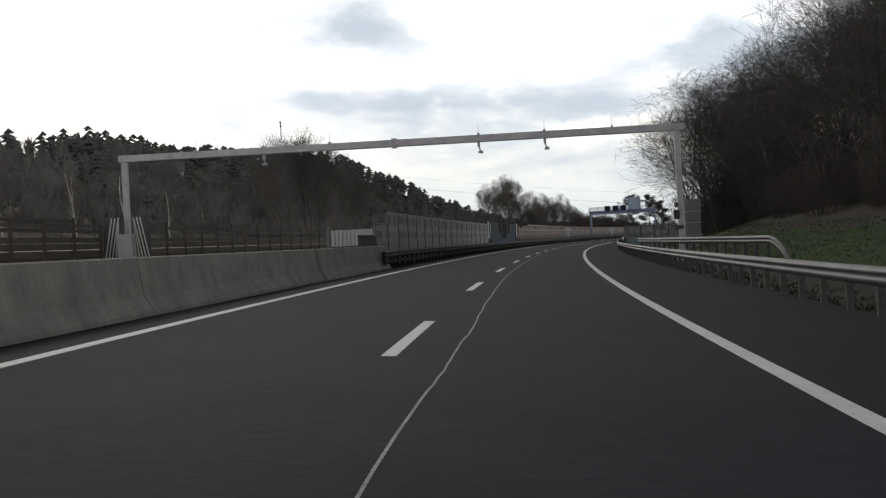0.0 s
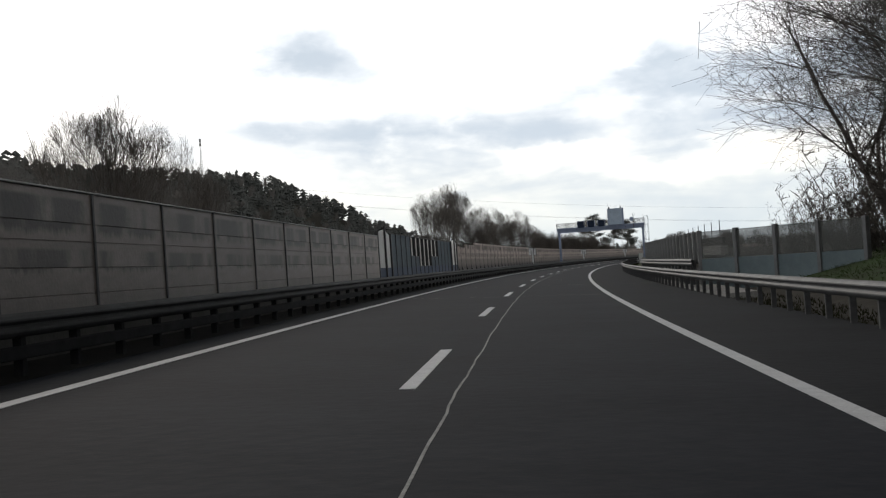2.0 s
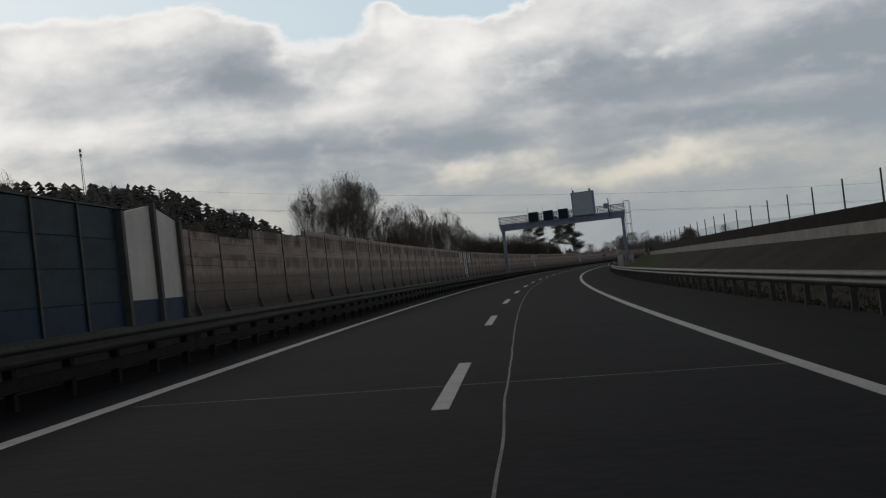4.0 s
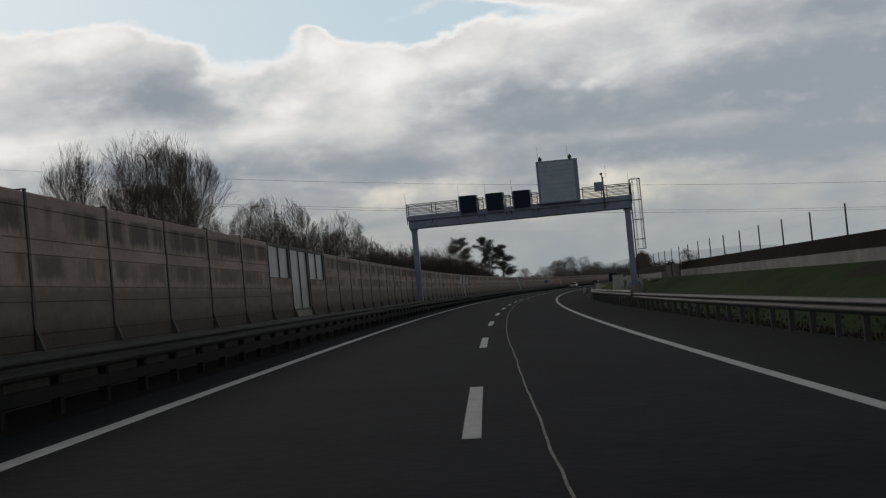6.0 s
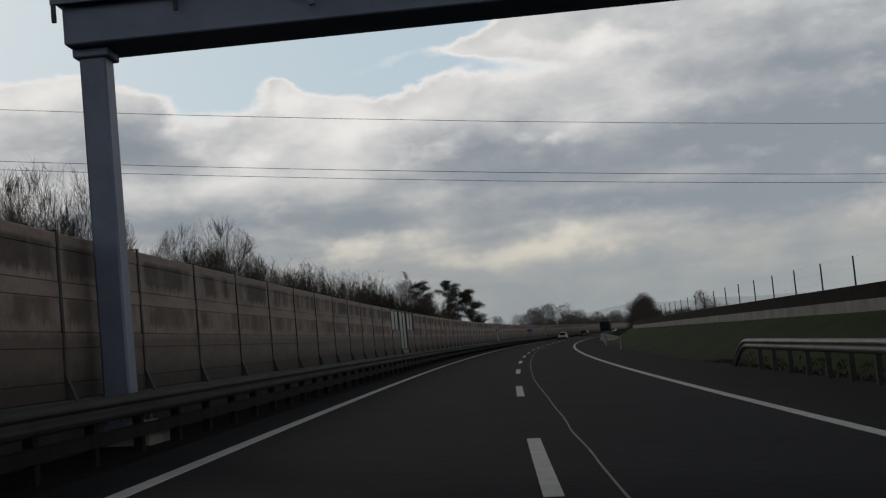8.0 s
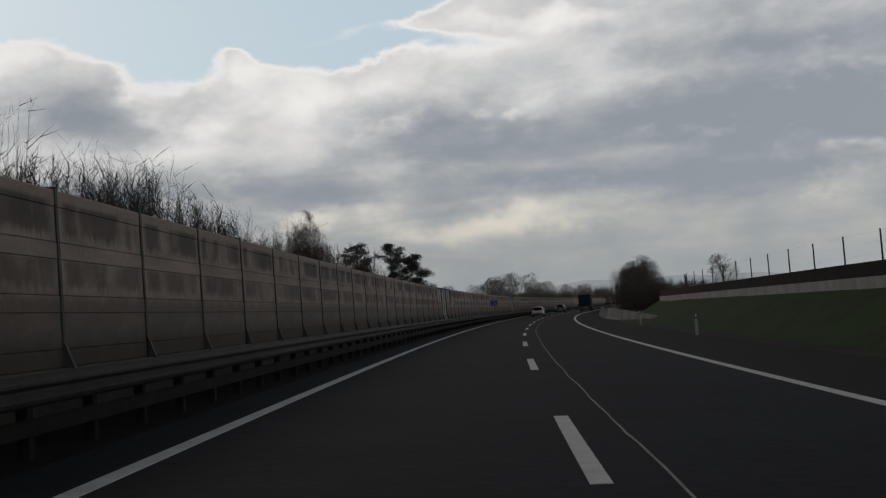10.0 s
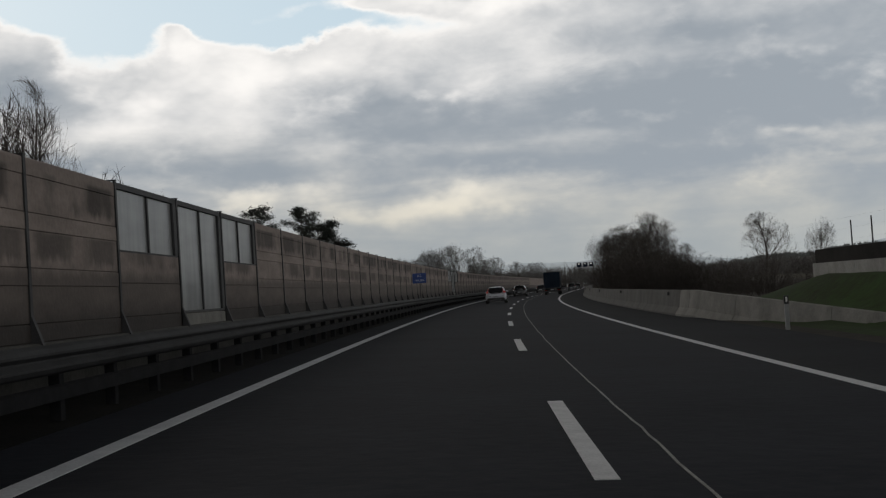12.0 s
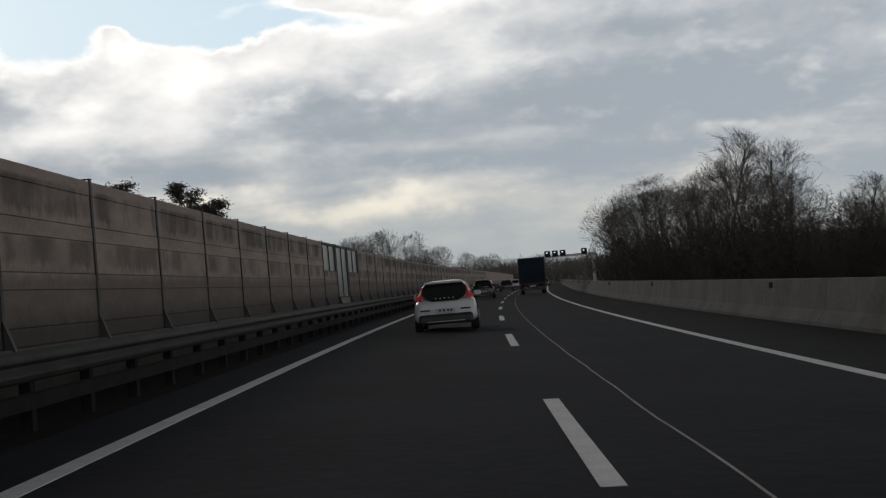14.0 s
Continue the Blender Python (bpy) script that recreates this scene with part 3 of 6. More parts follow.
# ---- guardrails ----
WAVE = ((0.0, 0.0), (0.055, 0.03), (0.085, 0.075), (0.085, 0.10), (0.03, 0.145), (0.03, 0.17), (0.085, 0.215), (0.085, 0.24), (0.055, 0.285), (0.0, 0.315))


def rail_profile(l, side, top):
    """A corrugated steel beam, 12 mm in its folds, facing the road. side -1: faces right."""
    outer = [(l + side * d, top - 0.315 + z) for d, z in WAVE]
    inner = [(l + side * (d - 0.014), top - 0.315 + z) for d, z in reversed(WAVE)]
    return outer + inner


def post_mesh(name, w, d, h, mat):
    bm = bmesh.new()
    box(bm, -d / 2, -w / 2, -0.15, d / 2, w / 2, h, 0.006)
    me = bpy.data.meshes.new(name)
    bm.to_mesh(me)
    bm.free()
    me.materials.append(mat)
    return me


def guardrail(name, label, s0, s1, l, side, top, pitch=2.0, lower=False, l_of=None, post_w=0.10, metal=None):
    rail = structure(name, label, "guardrail")
    a = s0
    while a < s1 - 1:
        b = min(a + 48, s1)
        swept("rail", rail_profile(l, side, top), a, b, metal or (RAIL_SHADED if lower else ZINC), rail, 4.0 if l_of is None else 2.0, True, l_of)
        if lower:
            swept("lower_rail", ((l + side * 0.05, 0.24), (l + side * 0.05, 0.38), (l - side * 0.02, 0.40), (l - side * 0.02, 0.22)), a, b, SHADED_STEEL, rail, 4.0, True, l_of)
        a = b
    me = post_mesh("post", post_w, 0.12, top - 0.05, SHADED_STEEL if lower else DARK_ZINC)
    n = 0
    s = s0 + 0.6
    while s < s1 and n < 290:
        shift = l_of(s) if l_of else (0, 0)
        piece("post", me, rail, stand(s, l - side * 0.06 + shift[0], shift[1]))
        s += pitch
        n += 1
    if s < s1:
        verts, faces = [], []
        while s < s1:
            m = stand(s, l - side * 0.06)
            k = len(verts)
            verts += [m @ Vector((x, y, z)) for x in (-0.05, 0.05) for y in (-0.05, 0.05) for z in (0, top - 0.05)]
            faces += [tuple(k + q for q in f) for f in ((0, 1, 3, 2), (4, 6, 7, 5), (0, 4, 5, 1), (2, 3, 7, 6), (1, 5, 7, 3))]
            s += pitch
        tagged(piece("far_posts", mesh_from("far_posts", verts, faces, DARK_ZINC), rail, Matrix()), "far guardrail posts", kind="stuff")
    return rail


def start_turn(s):
    f = max(0.0, min(1.0, (46.5 - s) / 3.5))
    return (-0.20 * f, 0.0)


guardrail("guardrail_left", "grey galvanised steel guardrail with dark posts along the median", 40.3, 1150, 5.22, -1, 0.82, 2.0, True, start_turn, 0.15)


guardrail("guardrail_right", "grey galvanised steel guardrail on dark posts beside the hard shoulder", FIRST, 271.2, -7.05, 1, 0.80, 2.0, False, None, 0.10)
guardrail("guardrail_right_lap", "paler galvanised guardrail lapped over the end of the older one", 270.6, 316.8, -6.95, 1, 0.92, 2.0, False, None, 0.10, PALE_ZINC)


def upper_shift(s):
    f = max(0.0, min(1.0, (74.5 - s) / 38.0))
    return (-3.0 * f, 0.0)


guardrail("upper_guardrail", "second galvanised guardrail running out behind the first", 36.6, 74.3, -7.6, 1, 1.22, 2.0, False, upper_shift, 0.10)
tail = structure("guardrail_end", "galvanised guardrail end bent down into the grass", "guardrail")
swept("rail", rail_profile(-10.6, 1, 1.22), 33.8, 36.6, ZINC, tail, 0.7, True, lambda s: (-0.12 * (36.6 - s), -0.17 * (36.6 - s) ** 1.7))
swept("rail", rail_profile(-6.95, 1, 0.92), 316.82, 321.2, PALE_ZINC, tail, 0.6, True, lambda s: (-0.04 * (s - 316.8), -0.09 * (s - 316.8) ** 1.8))
guardrail("wall_guardrail", "galvanised guardrail in front of the noise wall", 112.6, 151.5, -7.62, 1, 1.22, 2.0, False, None, 0.10)


# ---- noise wall along the median ----
WALL_L = 6.45


def stacked_panel(name, length, low, high, mat, steps=1, depth=0.10):
    """One wall panel, y along the wall, with chamfered edges; with steps, a joint and a proud upper plank."""
    bm = bmesh.new()
    groove = low + 0.68 * (high - low)
    if steps:
        box(bm, -depth / 2, 0.0, low + 0.0045, depth / 2, length, groove - 0.002, 0.006)
        box(bm, -depth / 2 + 0.004, 0.0, groove + 0.002, depth / 2 + 0.008, length, high - 0.0045, 0.007)
        box(bm, -depth / 4, 0.0, groove - 0.02, depth / 4, length, groove + 0.02)
    else:
        box(bm, -depth / 2, 0.0, low + 0.0045, depth / 2, length, high - 0.0045, 0.007)
    box(bm, -depth / 4, 0.0, high - 0.02, depth / 4, length, high + 0.011)
    me = bpy.data.meshes.new(name)
    bm.to_mesh(me)
    bm.free()
    me.materials.append(mat)
    return me


def wall_post(name, top, mat, foot=True):
    """A rolled steel post with a small cap and a splayed foot."""
    bm = bmesh.new()
    box(bm, 0.045, -0.045, 0.3, 0.072, 0.045, top + 0.012, 0.004)
    box(bm, -0.072, -0.045, 0.3, -0.045, 0.045, top + 0.012, 0.004)
    box(bm, -0.08, -0.055, top + 0.010, 0.08, 0.055, top + 0.024, 0.004)
    if foot:
        v = [bm.verts.new(p) for p in ((0.072, -0.045, 1.08), (0.072, 0.045, 1.08), (0.20, 0.045, 0.72), (0.20, -0.045, 0.72), (0.24, -0.045, 0.2), (0.24, 0.045, 0.2), (0.02, 0.045, 0.2), (0.02, -0.045, 0.2), (0.02, -0.045, 1.08), (0.02, 0.045, 1.08))]
        for q in ((0, 3, 2, 1), (3, 4, 5, 2), (0, 8, 7, 4, 3), (1, 2, 5, 6, 9), (0, 1, 9, 8)):
            bm.faces.new([v[i] for i in q])
    me = bpy.data.meshes.new(name)
    bm.to_mesh(me)
    bm.free()
    me.materials.append(mat)
    return me


LEVELS = (0.25, 0.98, 1.69, 2.40, 3.10)
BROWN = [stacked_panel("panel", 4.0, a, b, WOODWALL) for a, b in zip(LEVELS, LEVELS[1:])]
POST_TALL = wall_post("post", 3.12, DARK_ZINC)


def plinth(parent, s0, s1, out=0.30):
    swept("plinth", ((WALL_L - out, -0.2), (WALL_L - out, 0.55), (WALL_L - out + 0.14, 0.74), (WALL_L + 0.1, 0.74), (WALL_L + 0.1, -0.2)), s0, s1, PLINTH, parent, 4.0)


def brown_section(name, s0, bays):
    wall = structure(name, "brown wood-concrete noise wall panels between dark steel posts", "noise wall")
    for i in range(bays):
        m = stand(s0 + 4 * i, WALL_L)
        for me in BROWN:
            piece("panel", me, wall, m)
        piece("post", POST_TALL, wall, m)
    plinth(wall, s0, s0 + 4 * bays)
    return wall


def stepped_section(name, bays):
    """Bays of unequal length and height: start, length, top."""
    wall = structure(name, "stepped brown noise wall panels of unequal height between dark posts", "noise wall")
    for s0, ln, top in bays:
        cuts = [0.25 + (z - 0.25) * (top - 0.25) / 2.85 for z in LEVELS]
        m = stand(s0, WALL_L)
        for a, b in zip(cuts, cuts[1:]):
            piece("panel", stacked_panel("panel", ln, a, b, WOODWALL), wall, m)
        piece("post", wall_post("post", top + 0.05, DARK_ZINC), wall, m)
    plinth(wall, bays[0][0], bays[-1][0] + bays[-1][1])
    return wall


def glazed_bays(name, s0):
    """Three bays with dusty panes: two above a brown sill and a full-height one between them."""
    wall = structure(name, "three noise wall bays with dusty clear panes in dark frames", "noise wall")
    for i in range(3):
        m = stand(s0 + 4.0 * i, WALL_L)
        piece("post", POST_TALL, wall, m)
        low = 1.02 if i == 1 else 2.05
        if i != 1:
            for a, b in ((0.25, 0.98), (0.98, 1.52), (1.52, 2.03)):
                piece("panel", stacked_panel("panel", 4.0, a, b, WOODWALL, 0), wall, m)
        else:
            piece("panel", stacked_panel("panel", 4.0, 0.25, 0.95, CONCRETE, 0), wall, m)
        bm = bmesh.new()
        box(bm, -0.05, 0.08, 3.02, 0.05, 3.96, 3.12, 0.006)
        box(bm, -0.05, 0.08, low - 0.05, 0.05, 3.96, low, 0.006)
        box(bm, -0.04, 1.95, low, 0.04, 2.03, 3.02, 0.006)
        box(bm, -0.04, 0.08, low, 0.04, 0.13, 3.02, 0.006)
        box(bm, -0.06, 3.72, low, 0.06, 3.96, 3.02, 0.006)
        part("frame", bm, DARK_ZINC, wall, "dark steel glazing frame", m=m)
        for y0, y1 in ((0.13, 1.95), (2.03, 3.72)):
            bm = bmesh.new()
            box(bm, -0.008, y0, low, 0.008, y1, 3.02)
            part("pane", bm, PANE, wall, "dusty translucent pane", m=m)
    plinth(wall, s0, s0 + 12.0)
    return wall


PANE = glass_material("dusty_pane", (0.25, 0.257, 0.255), 0.3, 0.16, 0.30)
CLEARPANE = glass_material("clear_pane", (0.13, 0.135, 0.13), 0.15, 0.5)


def grey_section():
    wall = structure("noise_wall_grey", "weathered grey-brown noise wall with dark stains and pale coping", "noise wall")
    tall = 2.70
    mesh_h = (0.25, 0.96, 1.41, 1.85, 2.16, 2.70)
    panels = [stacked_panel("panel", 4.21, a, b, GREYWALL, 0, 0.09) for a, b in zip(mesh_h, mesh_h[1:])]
    post = wall_post("post", tall, DARK_ZINC, False)
    for i in range(16):
        m = stand(51.43 + 4.21 * i, WALL_L - 0.1)
        for me in panels:
            piece("panel", me, wall, m)
        piece("post", post, wall, m)
        bm = bmesh.new()
        box(bm, -0.07, 0.0, tall, 0.09, 4.21, tall + 0.03, 0.006)
        part("coping", bm, CABINET, wall, "pale metal coping", m=m)
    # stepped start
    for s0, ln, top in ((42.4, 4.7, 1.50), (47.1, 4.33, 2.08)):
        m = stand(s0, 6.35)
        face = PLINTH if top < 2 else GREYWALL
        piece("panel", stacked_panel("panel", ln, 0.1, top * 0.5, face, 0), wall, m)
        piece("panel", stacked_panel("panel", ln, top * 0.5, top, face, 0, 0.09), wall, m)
        piece("post", wall_post("post", top, DARK_ZINC, False), wall, m)
        bm = bmesh.new()
        box(bm, -0.07, 0.0, top, 0.09, ln, top + 0.03, 0.006)
        part("coping", bm, CABINET, wall, "pale metal coping", m=m)
    plinth(wall, 42.4, 117.0, 0.2)


grey_section()


def pointed_bay(name, s0, s1, low):
    """Two white panels that rise to a peak at the post between them, on a blue base."""
    wall = structure(name, "two white noise wall panels rising to a peak at a grey post", "noise wall")
    mid = (s0 + s1) / 2
    peak = 3.0
    corners = (at(s0, 6.38, 0), at(mid, 6.34, 0), at(s1, 6.38, 0))
    up = Vector((0, 0, 1))
    for a, b, ha, hb in ((corners[0], corners[1], 2.88, 3.12), (corners[1], corners[2], 3.12, 2.86)):
        d = (b - a).normalized()
        n = Vector((d.y, -d.x, 0))
        v = []
        for off in (0.0, -0.05):
            v += [a + n * off + up * low, b + n * off + up * low, b + n * off + up * (hb - 0.03), a + n * off + up * (ha - 0.03)]
        me = mesh_from("panel", v, [(0, 1, 2, 3), (7, 6, 5, 4), (0, 4, 5, 1), (1, 5, 6, 2), (2, 6, 7, 3), (3, 7, 4, 0)], WHITEPANEL)
        tagged(piece("panel", me, wall, Matrix()), "white translucent panel")
        v = []
        for off in (0.01, -0.05):
            v += [a + n * off + up * 0.2, b + n * off + up * 0.2, b + n * off + up * low, a + n * off + up * low]
        me = mesh_from("base_panel", v, [(0, 1, 2, 3), (7, 6, 5, 4), (0, 4, 5, 1), (1, 5, 6, 2), (2, 6, 7, 3), (3, 7, 4, 0)], BLUEBASE)
        tagged(piece("base_panel", me, wall, Matrix()), "dark blue base panel")
    for c, h in ((corners[0], 2.90), (corners[1], 3.15), (corners[2], 2.88)):
        bm = bmesh.new()
        box(bm, -0.09, -0.09, 0.2, 0.09, 0.09, h, 0.01)
        box(bm, -0.12, -0.14, h, 0.12, 0.14, h + 0.04, 0.006)
        part("post", bm, DARK_ZINC, wall, m=Matrix.Translation(c) @ Matrix.Rotation(heading(mid), 4, "Z"))
    return wall


def blue_section():
    wall = structure("noise_wall_blue", "dark blue noise wall with some recessed white panels", "noise wall")
    hs = (0.25, 1.2, 1.8, 2.35, 2.92)
    panels = [stacked_panel("panel", 2.09, a, b, BLUEBASE if a < 1 else BLUEWALL, 0, 0.06) for a, b in zip(hs, hs[1:])]
    pale = [stacked_panel("white_panel", 2.01, a, 2.90, WHITEPANEL, 0, 0.03) for a in (1.22, 1.82)]
    post = wall_post("post", 2.92, DARK_ZINC, False)
    bm = bmesh.new()
    box(bm, -0.14, -0.045, 1.2, 0.04, 0.045, 2.94, 0.006)
    deep = bpy.data.meshes.new("deep_post")
    bm.to_mesh(deep)
    bm.free()
    deep.materials.append(DARK_ZINC)
    for i in range(15):
        s = 123.9 + 2.09 * i
        m = stand(s, WALL_L)
        white, full = 132.0 < s < 145.0, 136.0 < s < 141.2
        for k, me in enumerate(panels):
            if not white or k < (1 if full else 2):
                piece("panel", me, wall, m)
        if white:
            tagged(piece("white_panel", pale[0 if full else 1], wall, m @ Matrix.Translation((-0.11, 0.04, 0))), "soiled white panel set back between deep posts")
            bm = bmesh.new()
            low = 1.2 if full else 1.8
            box(bm, -0.12, 0.05, low - 0.01, 0.035, 2.04, low + 0.03, 0.004)
            part("sill", bm, DARK_ZINC, wall, m=m)
        if 132.0 < s < 147.0:
            piece("post", deep, wall, m)
        piece("post", post, wall, m)
        bm = bmesh.new()
        box(bm, -0.06, 0.06, 2.925, 0.06, 2.0, 2.955, 0.004)
        part("coping", bm, DARK_ZINC, wall, m=m)
    plinth(wall, 117.0, 160.5, 0.2)


pointed_bay("noise_wall_peak_first", 118.95, 123.5, 1.20)
blue_section()
pointed_bay("noise_wall_peak_second", 155.3, 159.3, 1.20)
stepped_section("noise_wall_brown_low", ((159.35, 0.95, 2.68), (160.3, 2.8, 2.66), (163.1, 3.9, 2.60), (167.0, 4.2, 2.87), (171.2, 4.2, 2.87)))
brown_section("noise_wall_brown_first", 175.4, 17)
glazed_bays("noise_wall_glazed_first", 243.4)
brown_section("noise_wall_brown_second", 255.4, 22)
glazed_bays("noise_wall_glazed_second", 343.4)
brown_section("noise_wall_brown_third", 355.4, 22)
glazed_bays("noise_wall_glazed_third", 443.4)
brown_section("noise_wall_brown_fourth", 455.4, 22)
glazed_bays("noise_wall_glazed_fourth", 543.4)
brown_section("noise_wall_brown_fifth", 555.4, 40)


def far_wall():
    v, f = sweep(((WALL_L - 0.05, -0.2), (WALL_L - 0.05, 3.1), (WALL_L + 0.05, 3.1), (WALL_L + 0.05, -0.2)), 715.8, 1150, 8.0)
    ob = new("noise_wall_far", mesh_from("noise_wall_far", v, f, WOODWALL))
    tagged(ob, "far stretch of the brown noise wall", "noise wall", kind="structure")


far_wall()


# ---- noise wall on the right ----
def right_wall():
    wall = structure("noise_wall_right", "noise wall of dusty clear panes and grey posts above concrete panels", "noise wall")
    bm = bmesh.new()
    box(bm, -0.10, -0.09, -0.2, 0.10, 0.09, 2.36, 0.008)
    me = bpy.data.meshes.new("post")
    bm.to_mesh(me)
    bm.free()
    me.materials.append(PALE_ZINC)
    pane = stacked_panel("pane", 1.95, 1.0, 2.3, CLEARPANE, 0, 0.02)
    base = stacked_panel("base_panel", 1.95, -0.2, 0.98, PLINTH, 0, 0.08)
    for i in range(20):
        m = stand(112.2 + 1.95 * i, -7.92)
        piece("post", me, wall, m)
        if i < 19:
            piece("pane", pane, wall, m)
            piece("base_panel", base, wall, m)
    # the end folds back into the slope
    for i in range(4):
        p, q = at(112.2 - 2.0 * i, -7.92 - 1.2 * i), at(110.2 - 2.0 * i, -9.12 - 1.2 * i)
        d = q - p
        m = Matrix.Translation(p) @ Matrix.Rotation(math.atan2(-d.x, d.y), 4, "Z")
        piece("pane", stacked_panel("pane", d.xy.length, 1.21, 2.3, CLEARPANE, 0, 0.02), wall, m)
        piece("base_panel", stacked_panel("base_panel", d.xy.length, -0.2, 1.19, BLUEPANE, 0, 0.06), wall, m)
        piece("post", me, wall, m @ Matrix.Translation((0, d.xy.length, 0)))
    swept("kerb", ((-7.3, -0.1), (-7.3, 0.10), (-8.3, 0.16), (-8.3, -0.1)), 100, 150, PALE_CONCRETE, wall, 4.0)


right_wall()


# ---- ramp wall and fence on the right slope ----
def ramp_wall():
    wall = structure("ramp_wall", "low dark timber-faced wall on a pale concrete edge above the grass slope", "wall")
    # boards lap one over the next; the wall breaks where grey panels close an opening
    for first, last in ((140.0, 291.6), (300.8, 474.5)):
        n = round((last - first) / 6.0)
        for k in range(n):
            a, b = first + (last - first) * k / n, first + (last - first) * (k + 1) / n
            swept("concrete_edge", ((-12.0, 1.2), (-12.0, 1.82), (-12.45, 1.82), (-12.45, 1.2)), a + 0.012, b - 0.012, PALE_CONCRETE, wall, 6.0)
        for k in range(4):
            z = 1.81 + 0.13 * k
            swept("board", ((-12.12, z), (-12.135, z + 0.145), (-12.34, z + 0.145), (-12.34, z)), first, last, TARRED, wall, 5.0)
    for a, b in ((291.7, 296.0), (296.3, 300.7)):
        swept("grey_panel", ((-11.95, 0.6), (-11.95, 2.26), (-12.1, 2.26), (-12.1, 0.6)), a, b, PLINTH, wall, 2.0)
    bm = bmesh.new()
    box(bm, -0.12, -0.12, 0.5, 0.12, 0.12, 2.45, 0.01)
    part("post", bm, DARK_ZINC, wall, "dark steel post between the grey panels", m=stand(296.15, -11.98))
    bm = bmesh.new()
    q = [bm.verts.new(p) for p in ((0, 0, 0.5), (0, 0.5, 0.5), (0, 2.4, 1.82), (0, 0, 1.82), (-0.35, 0, 0.5), (-0.35, 0.5, 0.5), (-0.35, 2.4, 1.82), (-0.35, 0, 1.82))]
    for k in ((0, 1, 2, 3), (7, 6, 5, 4), (0, 4, 5, 1), (1, 5, 6, 2), (2, 6, 7, 3), (3, 7, 4, 0)):
        bm.faces.new([q[i] for i in k])
    part("wing", bm, PALE_CONCRETE, wall, "slanting concrete end of the edge", m=stand(300.8, -11.99))
    fence = structure("ramp_fence", "row of thin steel fence posts with fine wire mesh", "fence")
    bm = bmesh.new()
    rod(bm, (0, 0, 2.2), (0, 0, 3.42), 0.035, 0.03, 6)
    me = bpy.data.meshes.new("fence_post")
    bm.to_mesh(me)
    bm.free()
    me.materials.append(DARK_ZINC)
    for k in range(-24, 44):
        s = 263.6 + 5.05 * k
        piece("fence_post", me, fence, stand(s, -12.3 - 3.3 * max(0.0, (s - 452) / 32), 0.25 * max(0.0, (s - 452) / 32)))
    for z in (2.6, 3.0, 3.38):
        swept("wire", ((-12.29, z), (-12.2915, z + 0.002), (-12.293, z)), 143.5, 483.5, CABLE, fence, 5.0)


ramp_wall()


# ---- toll gantry ----
def toll_gantry():
    s = 57.0
    top = thing("toll_gantry", stand(s, 0, 0), "pale grey steel toll gantry spanning the motorway with hanging sensors", "gantry")
    inv = top.matrix_basis.inverted()
    z0, z1 = 6.72, 7.12
    bm = bmesh.new()
    box(bm, -22.3, -0.16, z0, 9.45, 0.16, z1, 0.012)
    part("beam", bm, GANTRY_PALE, top)
    bm = bmesh.new()
    box(bm, -22.3, -0.20, z0 + 0.03, 9.45, -0.16, z0 + 0.10, 0.004)
    part("cable_duct", bm, GANTRY_PALE, top, "thin cable duct along the beam")
    bm = bmesh.new()
    box(bm, -6.6, -0.22, z0 - 0.07, -6.48, 0.22, z1 + 0.07, 0.01)
    box(bm, -6.46, -0.22, z0 - 0.07, -6.34, 0.22, z1 + 0.07, 0.01)
    part("flange", bm, GANTRY_PALE, top, "bolted flange joint")
    for x in (9.1, -22.0):
        bm = bmesh.new()
        box(bm, x - 0.16, -0.14, -0.4, x + 0.16, 0.14, z0 + 0.02, 0.012)
        box(bm, x - 0.3, -0.28, -0.4, x + 0.3, 0.28, 0.25, 0.02)
        part("column", bm, GANTRY_PALE, top)
    for x in (-13.9, -10.1, -1.75, 1.9):
        bm = bmesh.new()
        box(bm, x - 0.07, -0.12, z0 - 0.28, x + 0.07, 0.12, z0 + 0.01, 0.008)
        rod(bm, (x, -0.05, z0 - 0.28), (x + 0.10, -0.22, z0 - 0.50), 0.035)
        box(bm, x - 0.02, -0.42, z0 - 0.64, x + 0.24, -0.14, z0 - 0.50, 0.02)
        part("sensor", bm, CABINET, top, "hanging sensor head")
    for x in (-17.8, -13.9, -10.1, -1.75, 1.9, 5.6):
        bm = bmesh.new()
        box(bm, x - 0.06, -0.2, z0 + 0.02, x + 0.06, 0.2, z1 + 0.1, 0.01)
        rod(bm, (x, 0, z1 + 0.1), (x, 0, z1 + 0.62), 0.012, 0.006, 5)
        part("clamp", bm, GANTRY_PALE, top, "clamp with a thin lightning rod")
    for x0, z0, x1, z1 in ((8.7, 1.9, 9.0, 2.4), (8.75, 2.55, 8.95, 2.8), (8.7, 1.35, 9.2, 1.55)):
        bm = bmesh.new()
        box(bm, x0, -0.33, z0, x1, -0.14, z1, 0.02)
        part("junction_box", bm, DARK_ZINC, top, "dark box strapped to the column")
    return top


toll_gantry()


